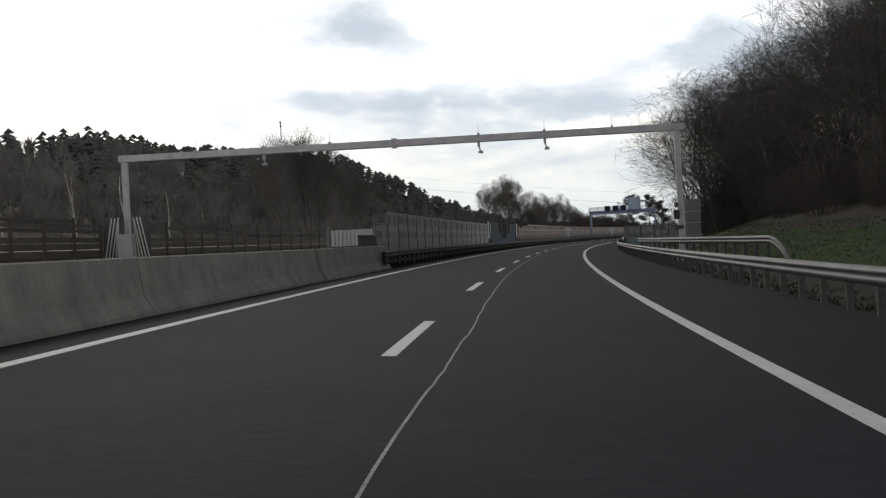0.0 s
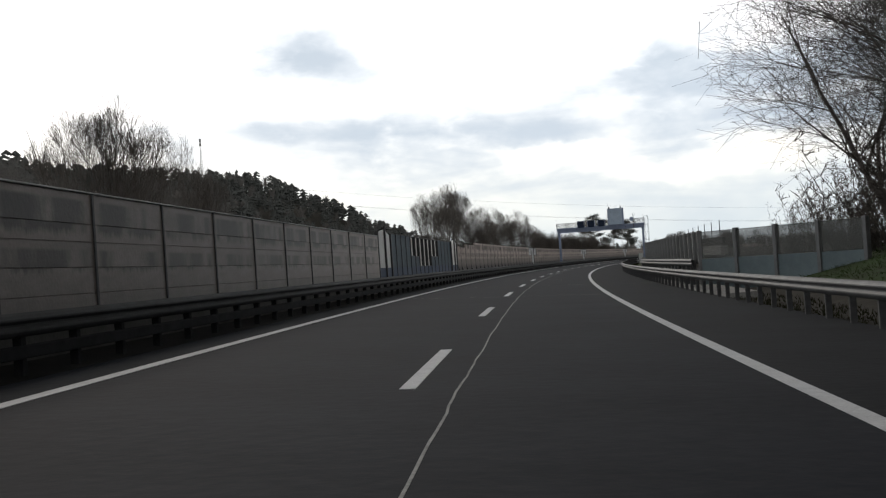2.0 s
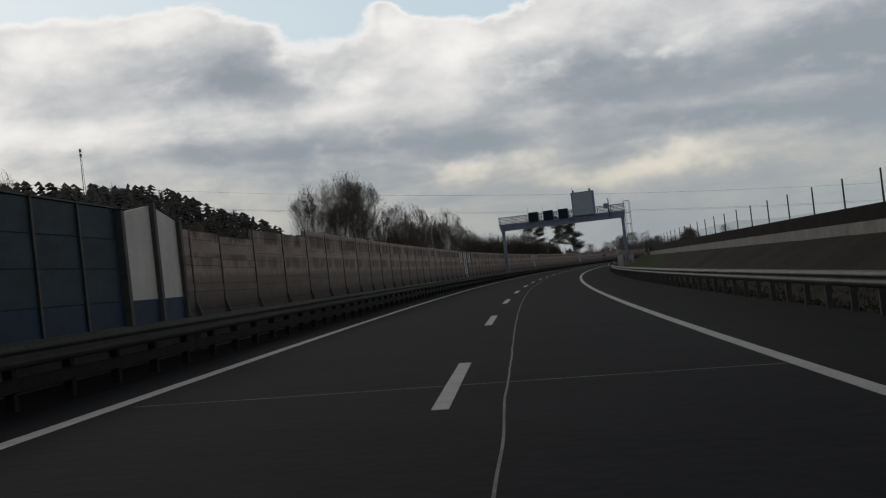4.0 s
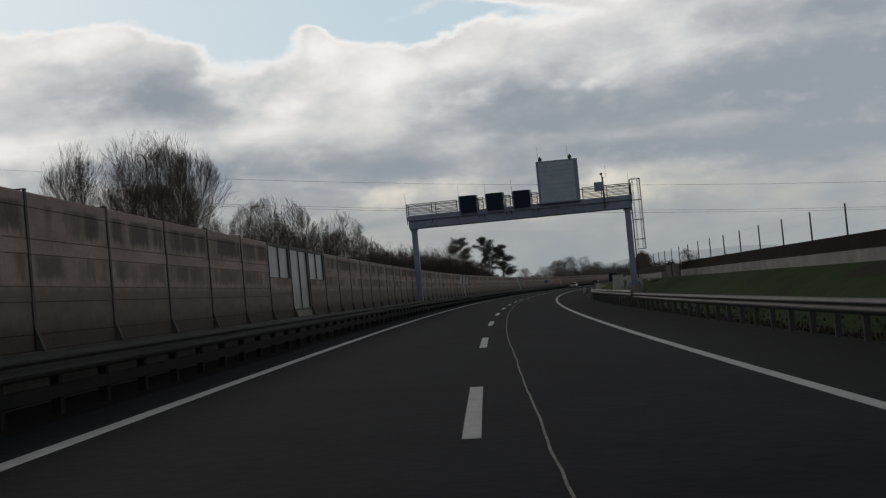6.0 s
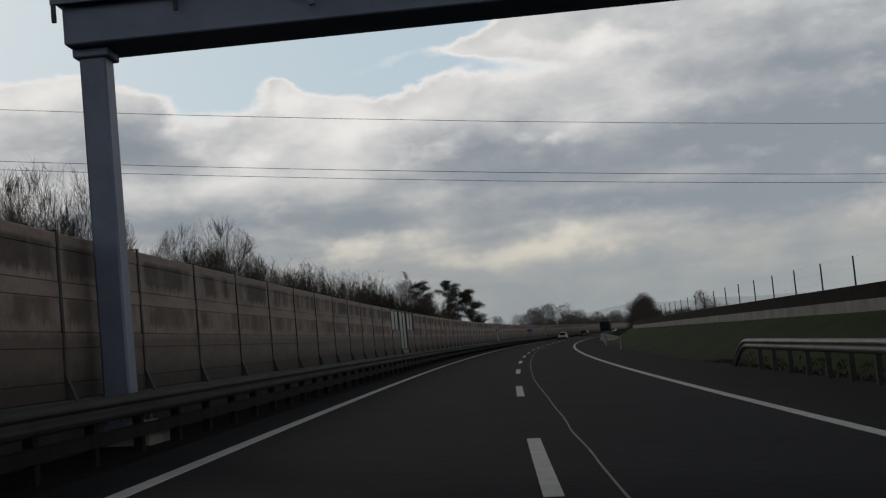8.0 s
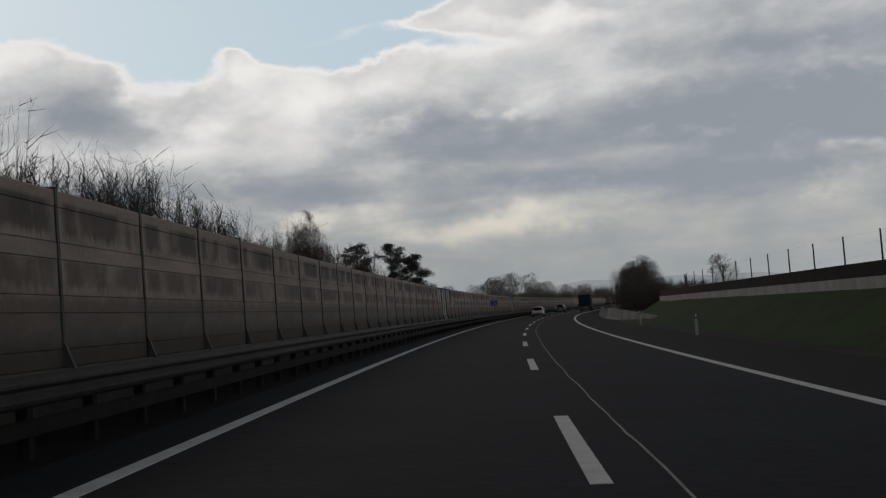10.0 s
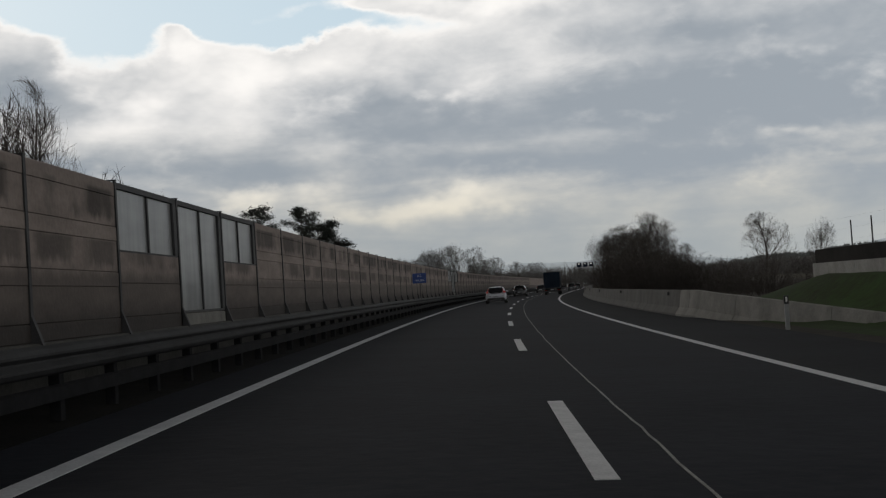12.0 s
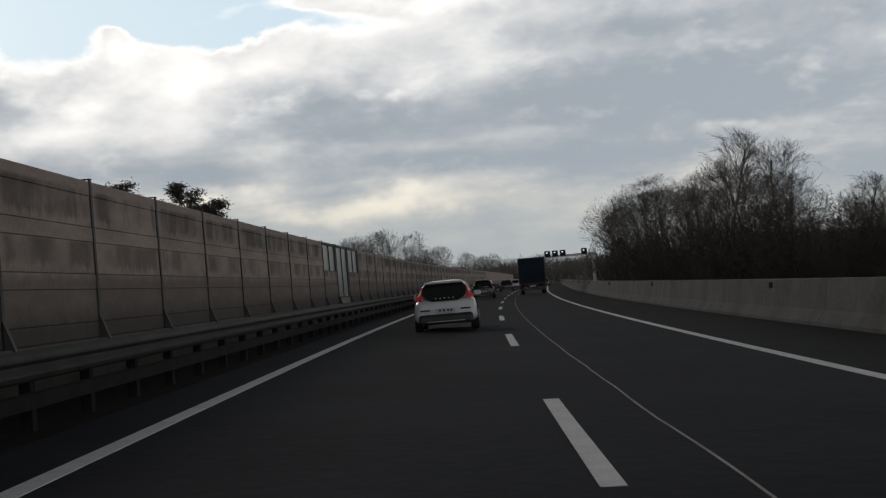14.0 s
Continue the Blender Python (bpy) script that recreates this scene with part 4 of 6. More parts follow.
def roadside_cabinet(s, l, w, d, h, turn, label, mat, ledges=(), up=0.0):
    ob = thing("equipment_cabinet", stand(s, l, up - 0.1, turn), label, "cabinet")
    bm = bmesh.new()
    box(bm, -w / 2, -d / 2, 0.1, w / 2, d / 2, h, 0.02)
    box(bm, -w / 2 - 0.03, -d / 2 - 0.03, h, w / 2 + 0.03, d / 2 + 0.03, h + 0.05, 0.015)
    part("body", bm, mat, ob)
    bm = bmesh.new()
    box(bm, -w / 2 - 0.05, -d / 2 - 0.05, -0.4, w / 2 + 0.05, d / 2 + 0.05, 0.1, 0.02)
    part("plinth", bm, CONCRETE, ob)
    bm = bmesh.new()
    box(bm, -w / 2 + 0.05, -d / 2 - 0.015, 0.18, w / 2 - 0.05, -d / 2 + 0.001, h - 0.08, 0.006)
    door = part("door", bm, mat, ob)
    bm = bmesh.new()
    box(bm, w / 2 - 0.16, -d / 2 - 0.03, h * 0.5, w / 2 - 0.11, -d / 2 - 0.012, h * 0.5 + 0.16, 0.004)
    part("handle", bm, DARK_ZINC, door, "small steel handle")
    for z in ledges:
        bm = bmesh.new()
        box(bm, -w / 2 - 0.05, -d / 2 - 0.09, z, w / 2 + 0.05, -d / 2 + 0.01, z + 0.045, 0.008)
        part("ledge", bm, WHITEPANEL, ob, "pale projecting ledge")
    return ob


roadside_cabinet(72.0, -11.05, 1.05, 0.7, 3.3, 6, "tall grey equipment cabinet with pale ledges beyond the toll gantry", DARK_CABINET, (1.0, 1.8, 2.55), 0.35)
roadside_cabinet(301.2, -8.42, 0.75, 0.6, 1.95, 0, "pale grey equipment cabinet behind the guardrail", CABINET)
roadside_cabinet(301.0, -9.62, 1.1, 0.7, 1.85, 0, "wide pale grey equipment cabinet behind the guardrail", CABINET)


# ---- sign gantry ----
def sign_gantry(s, full=True):
    top = thing("sign_gantry", stand(s, 0, 0), "blue-grey steel sign gantry with walkway, unlit signs and caged ladder", "gantry")
    zb = 6.20
    bm = bmesh.new()
    box(bm, -6.3, -0.55, zb, 9.55, 0.55, zb + 0.62, 0.02)
    part("beam", bm, GANTRY_BLUE, top)
    bm = bmesh.new()
    box(bm, -6.4, -0.72, zb + 0.62, 9.65, 0.75, zb + 0.72, 0.01)
    part("walkway", bm, GANTRY_BLUE, top, "steel grating walkway")
    bm = bmesh.new()
    box(bm, -6.4, -0.78, zb + 0.56, 9.65, -0.72, zb + 0.88, 0.006)
    part("kick_plate", bm, GANTRY_BLUE, top, "blue-grey kick plate")
    for x in (-6.0, 9.28):
        bm = bmesh.new()
        box(bm, x - 0.2, -0.22, -0.3, x + 0.2, 0.22, zb + 0.01, 0.03)
        box(bm, x - 0.27, -0.3, zb - 0.14, x + 0.27, 0.3, zb, 0.02)
        col = part("column", bm, GANTRY_BLUE, top)
        bm = bmesh.new()
        box(bm, x - 0.55, -0.55, -0.5, x + 0.55, 0.55, 0.75 if x > 0 else 0.5, 0.03)
        part("footing", bm, CONCRETE, col, "concrete footing")
        bm = bmesh.new()
        z = 0.78 if x > 0 else 0.52
        box(bm, x - 0.42, -0.42, z - 0.03, x + 0.42, 0.42, z + 0.06, 0.01)
        for dx in (-0.32, -0.1, 0.1, 0.32):
            for dy in (-0.34, 0.34):
                rod(bm, (x + dx, dy, z), (x + dx, dy, z + 0.2), 0.035, None, 6)
        part("base_plate", bm, GANTRY_BLUE, col, "bolted base plate")
    # handrails, front and back
    for y in (-0.74, 0.74):
        for a, b in ((-6.36, -2.75), (-1.2, -0.85), (0.72, 1.08), (2.62, 3.0), (6.2, 9.6)) if y < 0 else ((-6.36, 9.6),):
            bm = bmesh.new()
            for z in (0.28, 0.46, 0.64, 0.82, 1.0):
                rod(bm, (a, y, zb + 0.72 + z), (b, y, zb + 0.72 + z), 0.024 if z < 1 else 0.032, None, 5)
            n = max(1, int(round((b - a) / 1.95)))
            for i in range(n + 1):
                x = a + (b - a) * i / n
                box(bm, x - 0.03, y - 0.03, zb + 0.3, x + 0.03, y + 0.03, zb + 1.74)
            part("handrail", bm, DARK_ZINC, top, "tubular handrail")
    for x in (-6.36, 9.62):
        bm = bmesh.new()
        for z in (0.28, 0.46, 0.64, 0.82, 1.0):
            rod(bm, (x, -0.74, zb + 0.72 + z), (x, 0.74, zb + 0.72 + z), 0.024, None, 5)
        part("handrail", bm, DARK_ZINC, top, "tubular handrail")
    # lane signs
    for x0 in (-2.5, -0.6, 1.3):
        bm = bmesh.new()
        box(bm, x0, -1.0, 6.92, x0 + 1.18, -0.82, 8.16, 0.02)
        sign = part("lane_sign", bm, SCREEN, top, "unlit black lane signal")
        bm = bmesh.new()
        for x in (x0 - 0.05, x0 + 1.23):
            box(bm, x - 0.045, -0.86, 6.35, x + 0.045, -0.76, 8.14, 0.006)
        box(bm, x0, -0.98, 6.86, x0 + 1.18, -0.9, 6.90)
        part("bracket", bm, GANTRY_BLUE, sign, "upright steel bracket")
        bm = bmesh.new()
        rod(bm, (x0 - 0.05, -0.8, 8.1), (x0 - 0.09, -0.8, 9.0), 0.013, 0.006, 5)
        part("lightning_rod", bm, CABLE, sign, "thin lightning rod")
    # large message sign
    x0, x1 = 3.1, 6.02
    bm = bmesh.new()
    box(bm, x0, -1.25, 7.0, x1, -0.8, 10.02, 0.02)
    board = part("message_sign", bm, GANTRY_BLUE, top, "large blue-grey message sign box")
    for i in range(9):
        bm = bmesh.new()
        h = (9.92 - 7.1) / 9
        box(bm, x0 + 0.16, -1.275, 7.1 + i * h + 0.006, x1 - 0.28, -1.245, 7.1 + (i + 1) * h - 0.006, 0.004)
        part("slat", bm, SIGNGREY, board, "pale grey sign slat")
    for x in (x0 + 0.32, x1 - 0.5):
        bm = bmesh.new()
        box(bm, x - 0.13, -1.15, 10.06, x + 0.13, -0.9, 10.28, 0.03)
        rod(bm, (x, -1.02, 10.0), (x, -1.02, 10.36), 0.05, None, 8)
        part("flasher", bm, BLACK, board, "dark warning flasher")
        bm = bmesh.new()
        rod(bm, (x - 0.1, -0.85, 10.0), (x - 0.16, -0.85, 11.1), 0.012, 0.006, 5)
        part("lightning_rod", bm, CABLE, board, "thin lightning rod")
    for x in (x0 + 0.25, x0 + 0.9, x0 + 1.5, x0 + 2.1, x1 - 0.3):
        bm = bmesh.new()
        box(bm, x - 0.05, -0.95, 6.3, x + 0.05, -0.76, 7.02, 0.006)
        part("bracket", bm, GANTRY_BLUE, board, "steel bracket")
    # control box with camera mast
    bm = bmesh.new()
    box(bm, 7.05, -1.0, 7.55, 7.7, -0.78, 8.2, 0.02)
    part("control_box", bm, GANTRY_BLUE, top, "grey control box")
    bm = bmesh.new()
    box(bm, 7.62, -0.86, 6.35, 7.74, -0.76, 8.55, 0.006)
    rod(bm, (7.68, -0.8, 8.5), (7.62, -0.8, 8.72), 0.03)
    box(bm, 7.52, -0.95, 8.68, 7.70, -0.72, 8.82, 0.03)
    rod(bm, (7.74, -0.8, 8.45), (7.95, -0.8, 8.47), 0.012, None, 5)
    rod(bm, (7.95, -0.8, 8.47), (7.92, -0.8, 9.35), 0.012, 0.006, 5)
    part("camera_mast", bm, DARK_ZINC, top, "post with a small camera and rod")
    for x in (-6.36, 9.5):
        bm = bmesh.new()
        rod(bm, (x, -0.74, 7.9), (x - 0.06, -0.74, 8.75), 0.013, 0.006, 5)
        part("lightning_rod", bm, CABLE, top, "thin lightning rod")
    # caged ladder
    bm = bmesh.new()
    lx = 9.80
    for y in (-0.22, 0.22):
        rod(bm, (lx - 0.2, y, 1.2), (lx - 0.2, y, 8.25), 0.028, None, 6)
    z = 1.4
    while z < 8.2:
        rod(bm, (lx - 0.2, -0.22, z), (lx - 0.2, 0.22, z), 0.014, None, 5)
        z += 0.28
    for z in (2.6, 4.2, 5.8):
        rod(bm, (9.4, 0, z), (lx - 0.2, 0, z), 0.02, None, 5)
    part("ladder", bm, DARK_ZINC, top, "steel ladder")
    bm = bmesh.new()
    hoops = [3.25, 3.95, 5.35, 6.75, 8.25]
    ring = [(lx + 0.17 + 0.37 * math.cos(a), 0.40 * math.sin(a)) for a in np.linspace(-2.6, 2.6, 11)]
    for z in hoops:
        for p, q in zip(ring, ring[1:]):
            rod(bm, (*p, z), (*q, z), 0.018, None, 4)
    for i in (1, 3, 4, 5, 6, 7, 9):
        rod(bm, (*ring[i], 3.25), (*ring[i], 8.25), 0.013, None, 4)
    part("ladder_cage", bm, ZINC, top, "hooped safety cage")
    return top


sign_gantry(296.6)


def far_gantry():
    s = 757.0
    top = thing("sign_gantry", stand(s, 0, 0), "distant grey sign gantry with small lit lane signs", "gantry")
    bm = bmesh.new()
    box(bm, 3.4, -0.4, 5.3, 13.9, 0.4, 5.75, 0.02)
    part("beam", bm, GANTRY_PALE, top)
    for x in (13.5,):
        bm = bmesh.new()
        box(bm, x - 0.3, -0.3, -0.3, x + 0.3, 0.3, 5.3, 0.03)
        part("column", bm, GANTRY_PALE, top)
    for x in (3.8, 5.35, 6.9, 11.2):
        bm = bmesh.new()
        box(bm, x, -0.9, 5.5, x + 1.15, -0.38, 6.7, 0.03)
        sign = part("lane_sign", bm, SCREEN, top, "dark lane signal")
        bm = bmesh.new()
        box(bm, x + 0.35, -0.93, 6.2, x + 0.65, -0.89, 6.45, 0.01)
        part("symbol", bm, LED, sign, "lit white symbol")


LED = lamp_material("lit_symbol", (1.0, 0.97, 0.9), 0.4)
far_gantry()

# ---- overhead wires ----
for z, s in ((12.5, 343.4), (9.7, 342.4), (9.6, 345.2)):
    curve = bpy.data.curves.new("overhead_wire", "CURVE")
    curve.dimensions, curve.bevel_depth, curve.bevel_resolution = "3D", 0.013, 1
    sp = curve.splines.new("POLY")
    sp.points.add(40)
    for i in range(41):
        d = -160 + 8.0 * i
        p = at(s, 0) + Vector((0.992, -0.076, -0.1)) * d
        p.z = z - 0.1 * d + 0.0004 * d * d
        sp.points[i].co = (*p, 1)
    curve.materials.append(CABLE)
    tagged(new("overhead_wire", curve), "thin dark overhead power line crossing the road", "wire", "overhead wires")


# ---- signs and posts ----
def text_on(name, words, size, mat, parent, m):
    cu = bpy.data.curves.new(name, "FONT")
    cu.body, cu.size, cu.align_x, cu.align_y, cu.extrude = words, size, "CENTER", "CENTER", 0.002
    cu.materials.append(mat)
    ob = new(name, cu)
    ob.parent = parent
    ob.matrix_basis = m
    return ob


def kilometre_sign():
    ob = thing("kilometre_sign", stand(501.6, 5.42, 0, -3), "blue kilometre sign with white lettering on a thin post", "sign")
    bm = bmesh.new()
    box(bm, -0.42, -0.012, 1.74, 0.42, 0.012, 2.35, 0.01)
    face = part("plate", bm, BLUESIGN, ob)
    bm = bmesh.new()
    rod(bm, (0.02, 0.045, -0.1), (0.02, 0.045, 2.25), 0.03)
    part("pole", bm, ZINC, ob)
    up = Matrix.Rotation(radians(90), 4, "X")
    text_on("road_number", "A2", 0.22, DULLWHITE, face, Matrix.Translation((0, -0.016, 2.18)) @ up)
    text_on("distance", "144,500", 0.19, DULLWHITE, face, Matrix.Translation((0, -0.016, 1.91)) @ up)


kilometre_sign()


def delineator(s, l):
    ob = thing("delineator", stand(s, l, -0.05), "white plastic roadside delineator post with black band", "delineator", "roadside delineators")
    bm = bmesh.new()
    box(bm, -0.06, -0.05, 0, 0.06, 0.05, 0.72, 0.015)
    part("stem", bm, CABINET, ob)
    bm = bmesh.new()
    box(bm, -0.064, -0.054, 0.72, 0.064, 0.054, 0.96, 0.012)
    band = part("band", bm, BLACK, ob, "black band")
    bm = bmesh.new()
    box(bm, -0.025, -0.06, 0.78, 0.025, -0.05, 0.92, 0.003)
    part("reflector", bm, WHITE, band, "pale reflector")


for s, l in ((373, -6.95), (403, -6.95), (435.0, -7.4), (459.6, -7.6)):
    delineator(s, l)


# ---- the other carriageway and its fence ----
swept_road = swept("opposite_road", ((8.2, 0.05), (8.2, -0.06), (19.5, -0.06), (19.5, 0.05)), FIRST, 1150, ASPHALT, None, 6.0)
tagged(swept_road, "asphalt of the opposite carriageway behind the median", "road", kind="structure")


def field_fence():
    fence = structure("timber_fence", "dark weathered timber fence of boards and posts along the field", "fence")
    bm = bmesh.new()
    box(bm, -0.09, -0.09, -0.3, 0.09, 0.09, 2.15, 0.01)
    post = bpy.data.meshes.new("fence_post")
    bm.to_mesh(post)
    bm.free()
    post.materials.append(WOOD)
    boards = []
    for a, b in ((0.0, 0.36), (0.40, 0.74), (0.78, 1.08), (1.34, 1.54), (1.60, 1.80), (1.86, 2.06)):
        bm = bmesh.new()
        box(bm, -0.03, 0.08, a, 0.03, 3.92, b, 0.008)
        me = bpy.data.meshes.new("board")
        bm.to_mesh(me)
        bm.free()
        me.materials.append(WOOD)
        boards.append(me)
    rng = random.Random(3)
    for i in range(52):
        s = -30 + 4.0 * i
        m = stand(s, 24.0, 1.15)
        piece("fence_post", post, fence, m)
        for k, me in enumerate(boards):
            if k > 2 and (s > 130 or rng.random() < 0.12):
                continue
            piece("board", me, fence, m)


field_fence()
field = swept("field_strip", ((26, 1.35), (26, 1.0), (44, 1.4), (44, 2.4)), -60, 200, material("dry_field", (0.16, 0.13, 0.08), (0.26, 0.22, 0.14), 0.4, 0.95, fine=0.4), None, 8.0)
tagged(field, "pale dry strip of field beyond the fence", "ground", kind="structure")


def crash_block():
    ob = thing("crash_block", stand(56.2, 21.8, 1.05), "pale concrete block between slanting striped boards round the gantry foot", "barrier")
    bm = bmesh.new()
    box(bm, -0.45, -0.5, -0.3, 0.45, 0.4, 1.25, 0.05)
    part("block", bm, CABINET, ob)
    for x0, lean in ((-1.35, 0.45), (0.42, -0.45)):
        bm = bmesh.new()
        box(bm, x0, -0.03, -0.2, x0 + 0.95, 0.03, 2.25, 0.01)
        board = part("striped_board", bm, BLACK, ob, "black board with white slanting stripes")
        for k in range(5):
            x = x0 + 0.04 + 0.19 * k
            bm = bmesh.new()
            v = [bm.verts.new(p) for p in ((x, -0.036, -0.1), (x + 0.08, -0.036, -0.1), (min(x0 + 0.95, max(x0, x + 0.08 + lean)), -0.036, 2.2), (min(x0 + 0.9, max(x0, x + lean)), -0.036, 2.2))]
            bm.faces.new(v)
            part("stripe", bm, WHITEPANEL, board, "white stripe")


crash_block()


def ribbed_screen():
    ob = thing("ribbed_screen", stand(90.0, 15.2, 0), "white ribbed metal screen beyond the start of the wall", "screen")
    bm = bmesh.new()
    box(bm, -1.6, 0.0, 0.0, 2.1, 0.08, 1.05, 0.01)
    part("base", bm, DARK_ZINC, ob)
    for k in range(11):
        bm = bmesh.new()
        box(bm, -1.5 + 0.33 * k, -0.05, 1.05, -1.30 + 0.33 * k, 0.06, 2.35, 0.02)
        part("rib", bm, WHITEPANEL, ob, "white rib")
    bm = bmesh.new()
    box(bm, -1.6, 0.06, 1.05, 2.1, 0.09, 2.40, 0.01)
    part("sheet", bm, CABINET, ob)
    bm = bmesh.new()
    box(bm, -1.95, -0.1, 0.0, -1.72, 0.1, 2.65, 0.01)
    part("post", bm, PALE_ZINC, ob)


ribbed_screen()


def culvert():
    ob = thing("culvert", stand(302.5, -12.0, 1.0), "pale concrete culvert head with a black slab in place of the dark opening in the slope", "culvert")
    bm = bmesh.new()
    box(bm, -0.2, -1.1, -0.6, 0.2, 1.1, 0.25, 0.03)
    box(bm, -1.2, -1.3, 0.25, 0.3, 1.3, 0.40, 0.03)
    part("head_wall", bm, PALE_CONCRETE, ob)
    # nothing is cut open: a black slab paints the dark inside
    bm = bmesh.new()
    box(bm, 0.19, -0.5, -0.5, 0.24, 0.5, 0.1, 0.02)
    part("opening", bm, BLACK, ob, "black slab in place of the dark opening")


culvert()


# ---- vegetation ----
def tube(verts, faces, a, b, r0, r1, sides):
    d = (b - a).normalized()
    u = d.orthogonal().normalized()
    w = d.cross(u)
    k = len(verts)
    for c, r in ((a, r0), (b, r1)):
        for i in range(sides):
            t = 2 * math.pi * i / sides
            verts.append(c + (u * math.cos(t) + w * math.sin(t)) * r)
    for i in range(sides):
        j = (i + 1) % sides
        faces.append((k + i, k + j, k + sides + j, k + sides + i))


def blade(verts, faces, a, b, r, single=False):
    """A twig: one sliver, or two crossed, tapering to nothing."""
    d = (b - a).normalized()
    u = d.orthogonal().normalized() * r
    w = d.cross(u)
    k = len(verts)
    if single:
        verts += [a - u + w, a + u - w, b]
        faces.append((k, k + 1, k + 2))
        return
    verts += [a - u, a + u, a - w, a + w, b]
    faces += [(k, k + 1, k + 4), (k + 2, k + 3, k + 4)]


def ribbon(verts, faces, a, b, r0, r1, rng):
    """A thin flat length of twig, turned at random about its own line."""
    d = (b - a).normalized()
    u = d.orthogonal().normalized()
    t = rng.uniform(0, 3.14)
    u = u * math.cos(t) + d.cross(u) * math.sin(t)
    k = len(verts)
    verts += [a - u * r0, a + u * r0, b + u * r1, b - u * r1]
    faces.append((k, k + 1, k + 2, k + 3))


UP = Vector((0, 0, 1))


def reach(p, d, dome):
    """How far from p along d the crown's egg-shaped outline lies."""
    wide, low, high = dome
    k = Vector((1 / wide, 1 / wide, 2 / (high - low)))
    c = (low + high) / 2
    o = Vector((p.x * k.x, p.y * k.y, (p.z - c) * k.z))
    v = Vector((d.x * k.x, d.y * k.y, d.z * k.z))
    a, b, e = v.dot(v), o.dot(v), o.dot(o) - 1
    q = b * b - a * e
    return 0.0 if q <= 0 else max(0.0, (-b + math.sqrt(q)) / a)


def grow(rng, trunk, crown, p, d, length, r, level, lift, spread, twig, kids, dome):
    """One limb that bends towards the light, and its side shoots, each as long as the crown's outline lets it be."""
    out = trunk if level < 2 else crown
    n = (6, 5, 3, 2, 1)[level]
    seg = length / n
    turn = rng.uniform(0, 6.283)
    for i in range(n):
        q = p + d * seg
        r0, r1 = max(twig, r * (1 - 0.75 * i / n)), max(twig * 0.6, r * (1 - 0.75 * (i + 1) / n))
        if level < 2:
            tube(out[0], out[1], p, q, r0, r1, 6 if level == 0 else 4)
        else:
            ribbon(out[0], out[1], p, q, r0, r1, rng)
        if level < 4 and (i > 0 or level > 0):
            for _ in range(kids[level]):
                turn += 2.4 + rng.uniform(-0.5, 0.5)
                side = d.orthogonal().normalized()
                side = side * math.cos(turn) + d.cross(side) * math.sin(turn)
                a = spread * rng.uniform(0.55, 1.3)
                e = (d * math.cos(a) + side * math.sin(a) + UP * lift * 0.6).normalized()
                b = p.lerp(q, rng.uniform(0.1, 1.0))
                own = [v * rng.uniform(0.74, 1.04) for v in dome] if level == 0 else dome
                ln = min(reach(b, e, own) * rng.uniform(0.60, 1.08), dome[2] * (0.70, 0.36, 0.20, 0.11)[level] * rng.uniform(0.55, 1.1))
                if ln > 0.035 * dome[2]:
                    grow(rng, trunk, crown, b, e, ln, min(r1 * 0.62, 0.011 * ln + twig * 0.7), level + 1, lift, spread, twig, kids, own)
        d = (d + Vector((rng.gauss(0, 1), rng.gauss(0, 1), rng.gauss(0, 0.7))) * 0.09 + UP * lift * 0.45).normalized()
        p = q


def bare_tree(seed, tall, wide, lift=0.12, spread=0.75, stems=1, trunk_r=0.2, twig=0.012, mats=None, kids=(2, 2, 2, 2), lean=0.45, low=0.15):
    """A leafless tree of that height and crown radius: the mesh of its trunk and limbs, and of its crown of twigs."""
    rng = random.Random(seed)
    trunk, crown = ([], []), ([], [])
    dome = (wide, tall * low, tall)
    for k in range(stems):
        a = 6.283 * (k + rng.uniform(0, 0.6)) / stems
        out = Vector((math.cos(a), math.sin(a), 0))
        d = (out * (rng.uniform(0.15, lean) if stems > 1 else 0.04) + UP).normalized()
        ln = tall * (0.9 if stems == 1 else rng.uniform(0.72, 0.9))
        grow(rng, trunk, crown, out * (0.3 * trunk_r if stems > 1 else 0.0) - Vector((0, 0, 0.3)), d, ln, trunk_r * (1 if stems == 1 else 0.65), 0, lift, spread, twig, kids, dome)
    return mesh_from("trunk", *trunk, (mats or (BARK, BARK))[0], True), mesh_from("crown", *crown, (mats or (BARK, BARK))[1])


TREES = [bare_tree(11 + i, 10.0, 3.8, 0.16, 0.62, 1, 0.14, 0.006, None, (3, 2, 2, 2)) for i in range(3)]
WILLOWS = [bare_tree(41 + i, 10.0, 3.3, 0.20, 0.44, 4, 0.11, 0.006, None, (1, 2, 2, 2), 0.32) for i in range(3)]
FAR_TREES = [bare_tree(21 + i, 10.0, 3.8, 0.16, 0.58, 2, 0.12, 0.009, (FARWOOD, FARWOOD), (2, 1, 2, 2), 0.3) for i in range(3)]


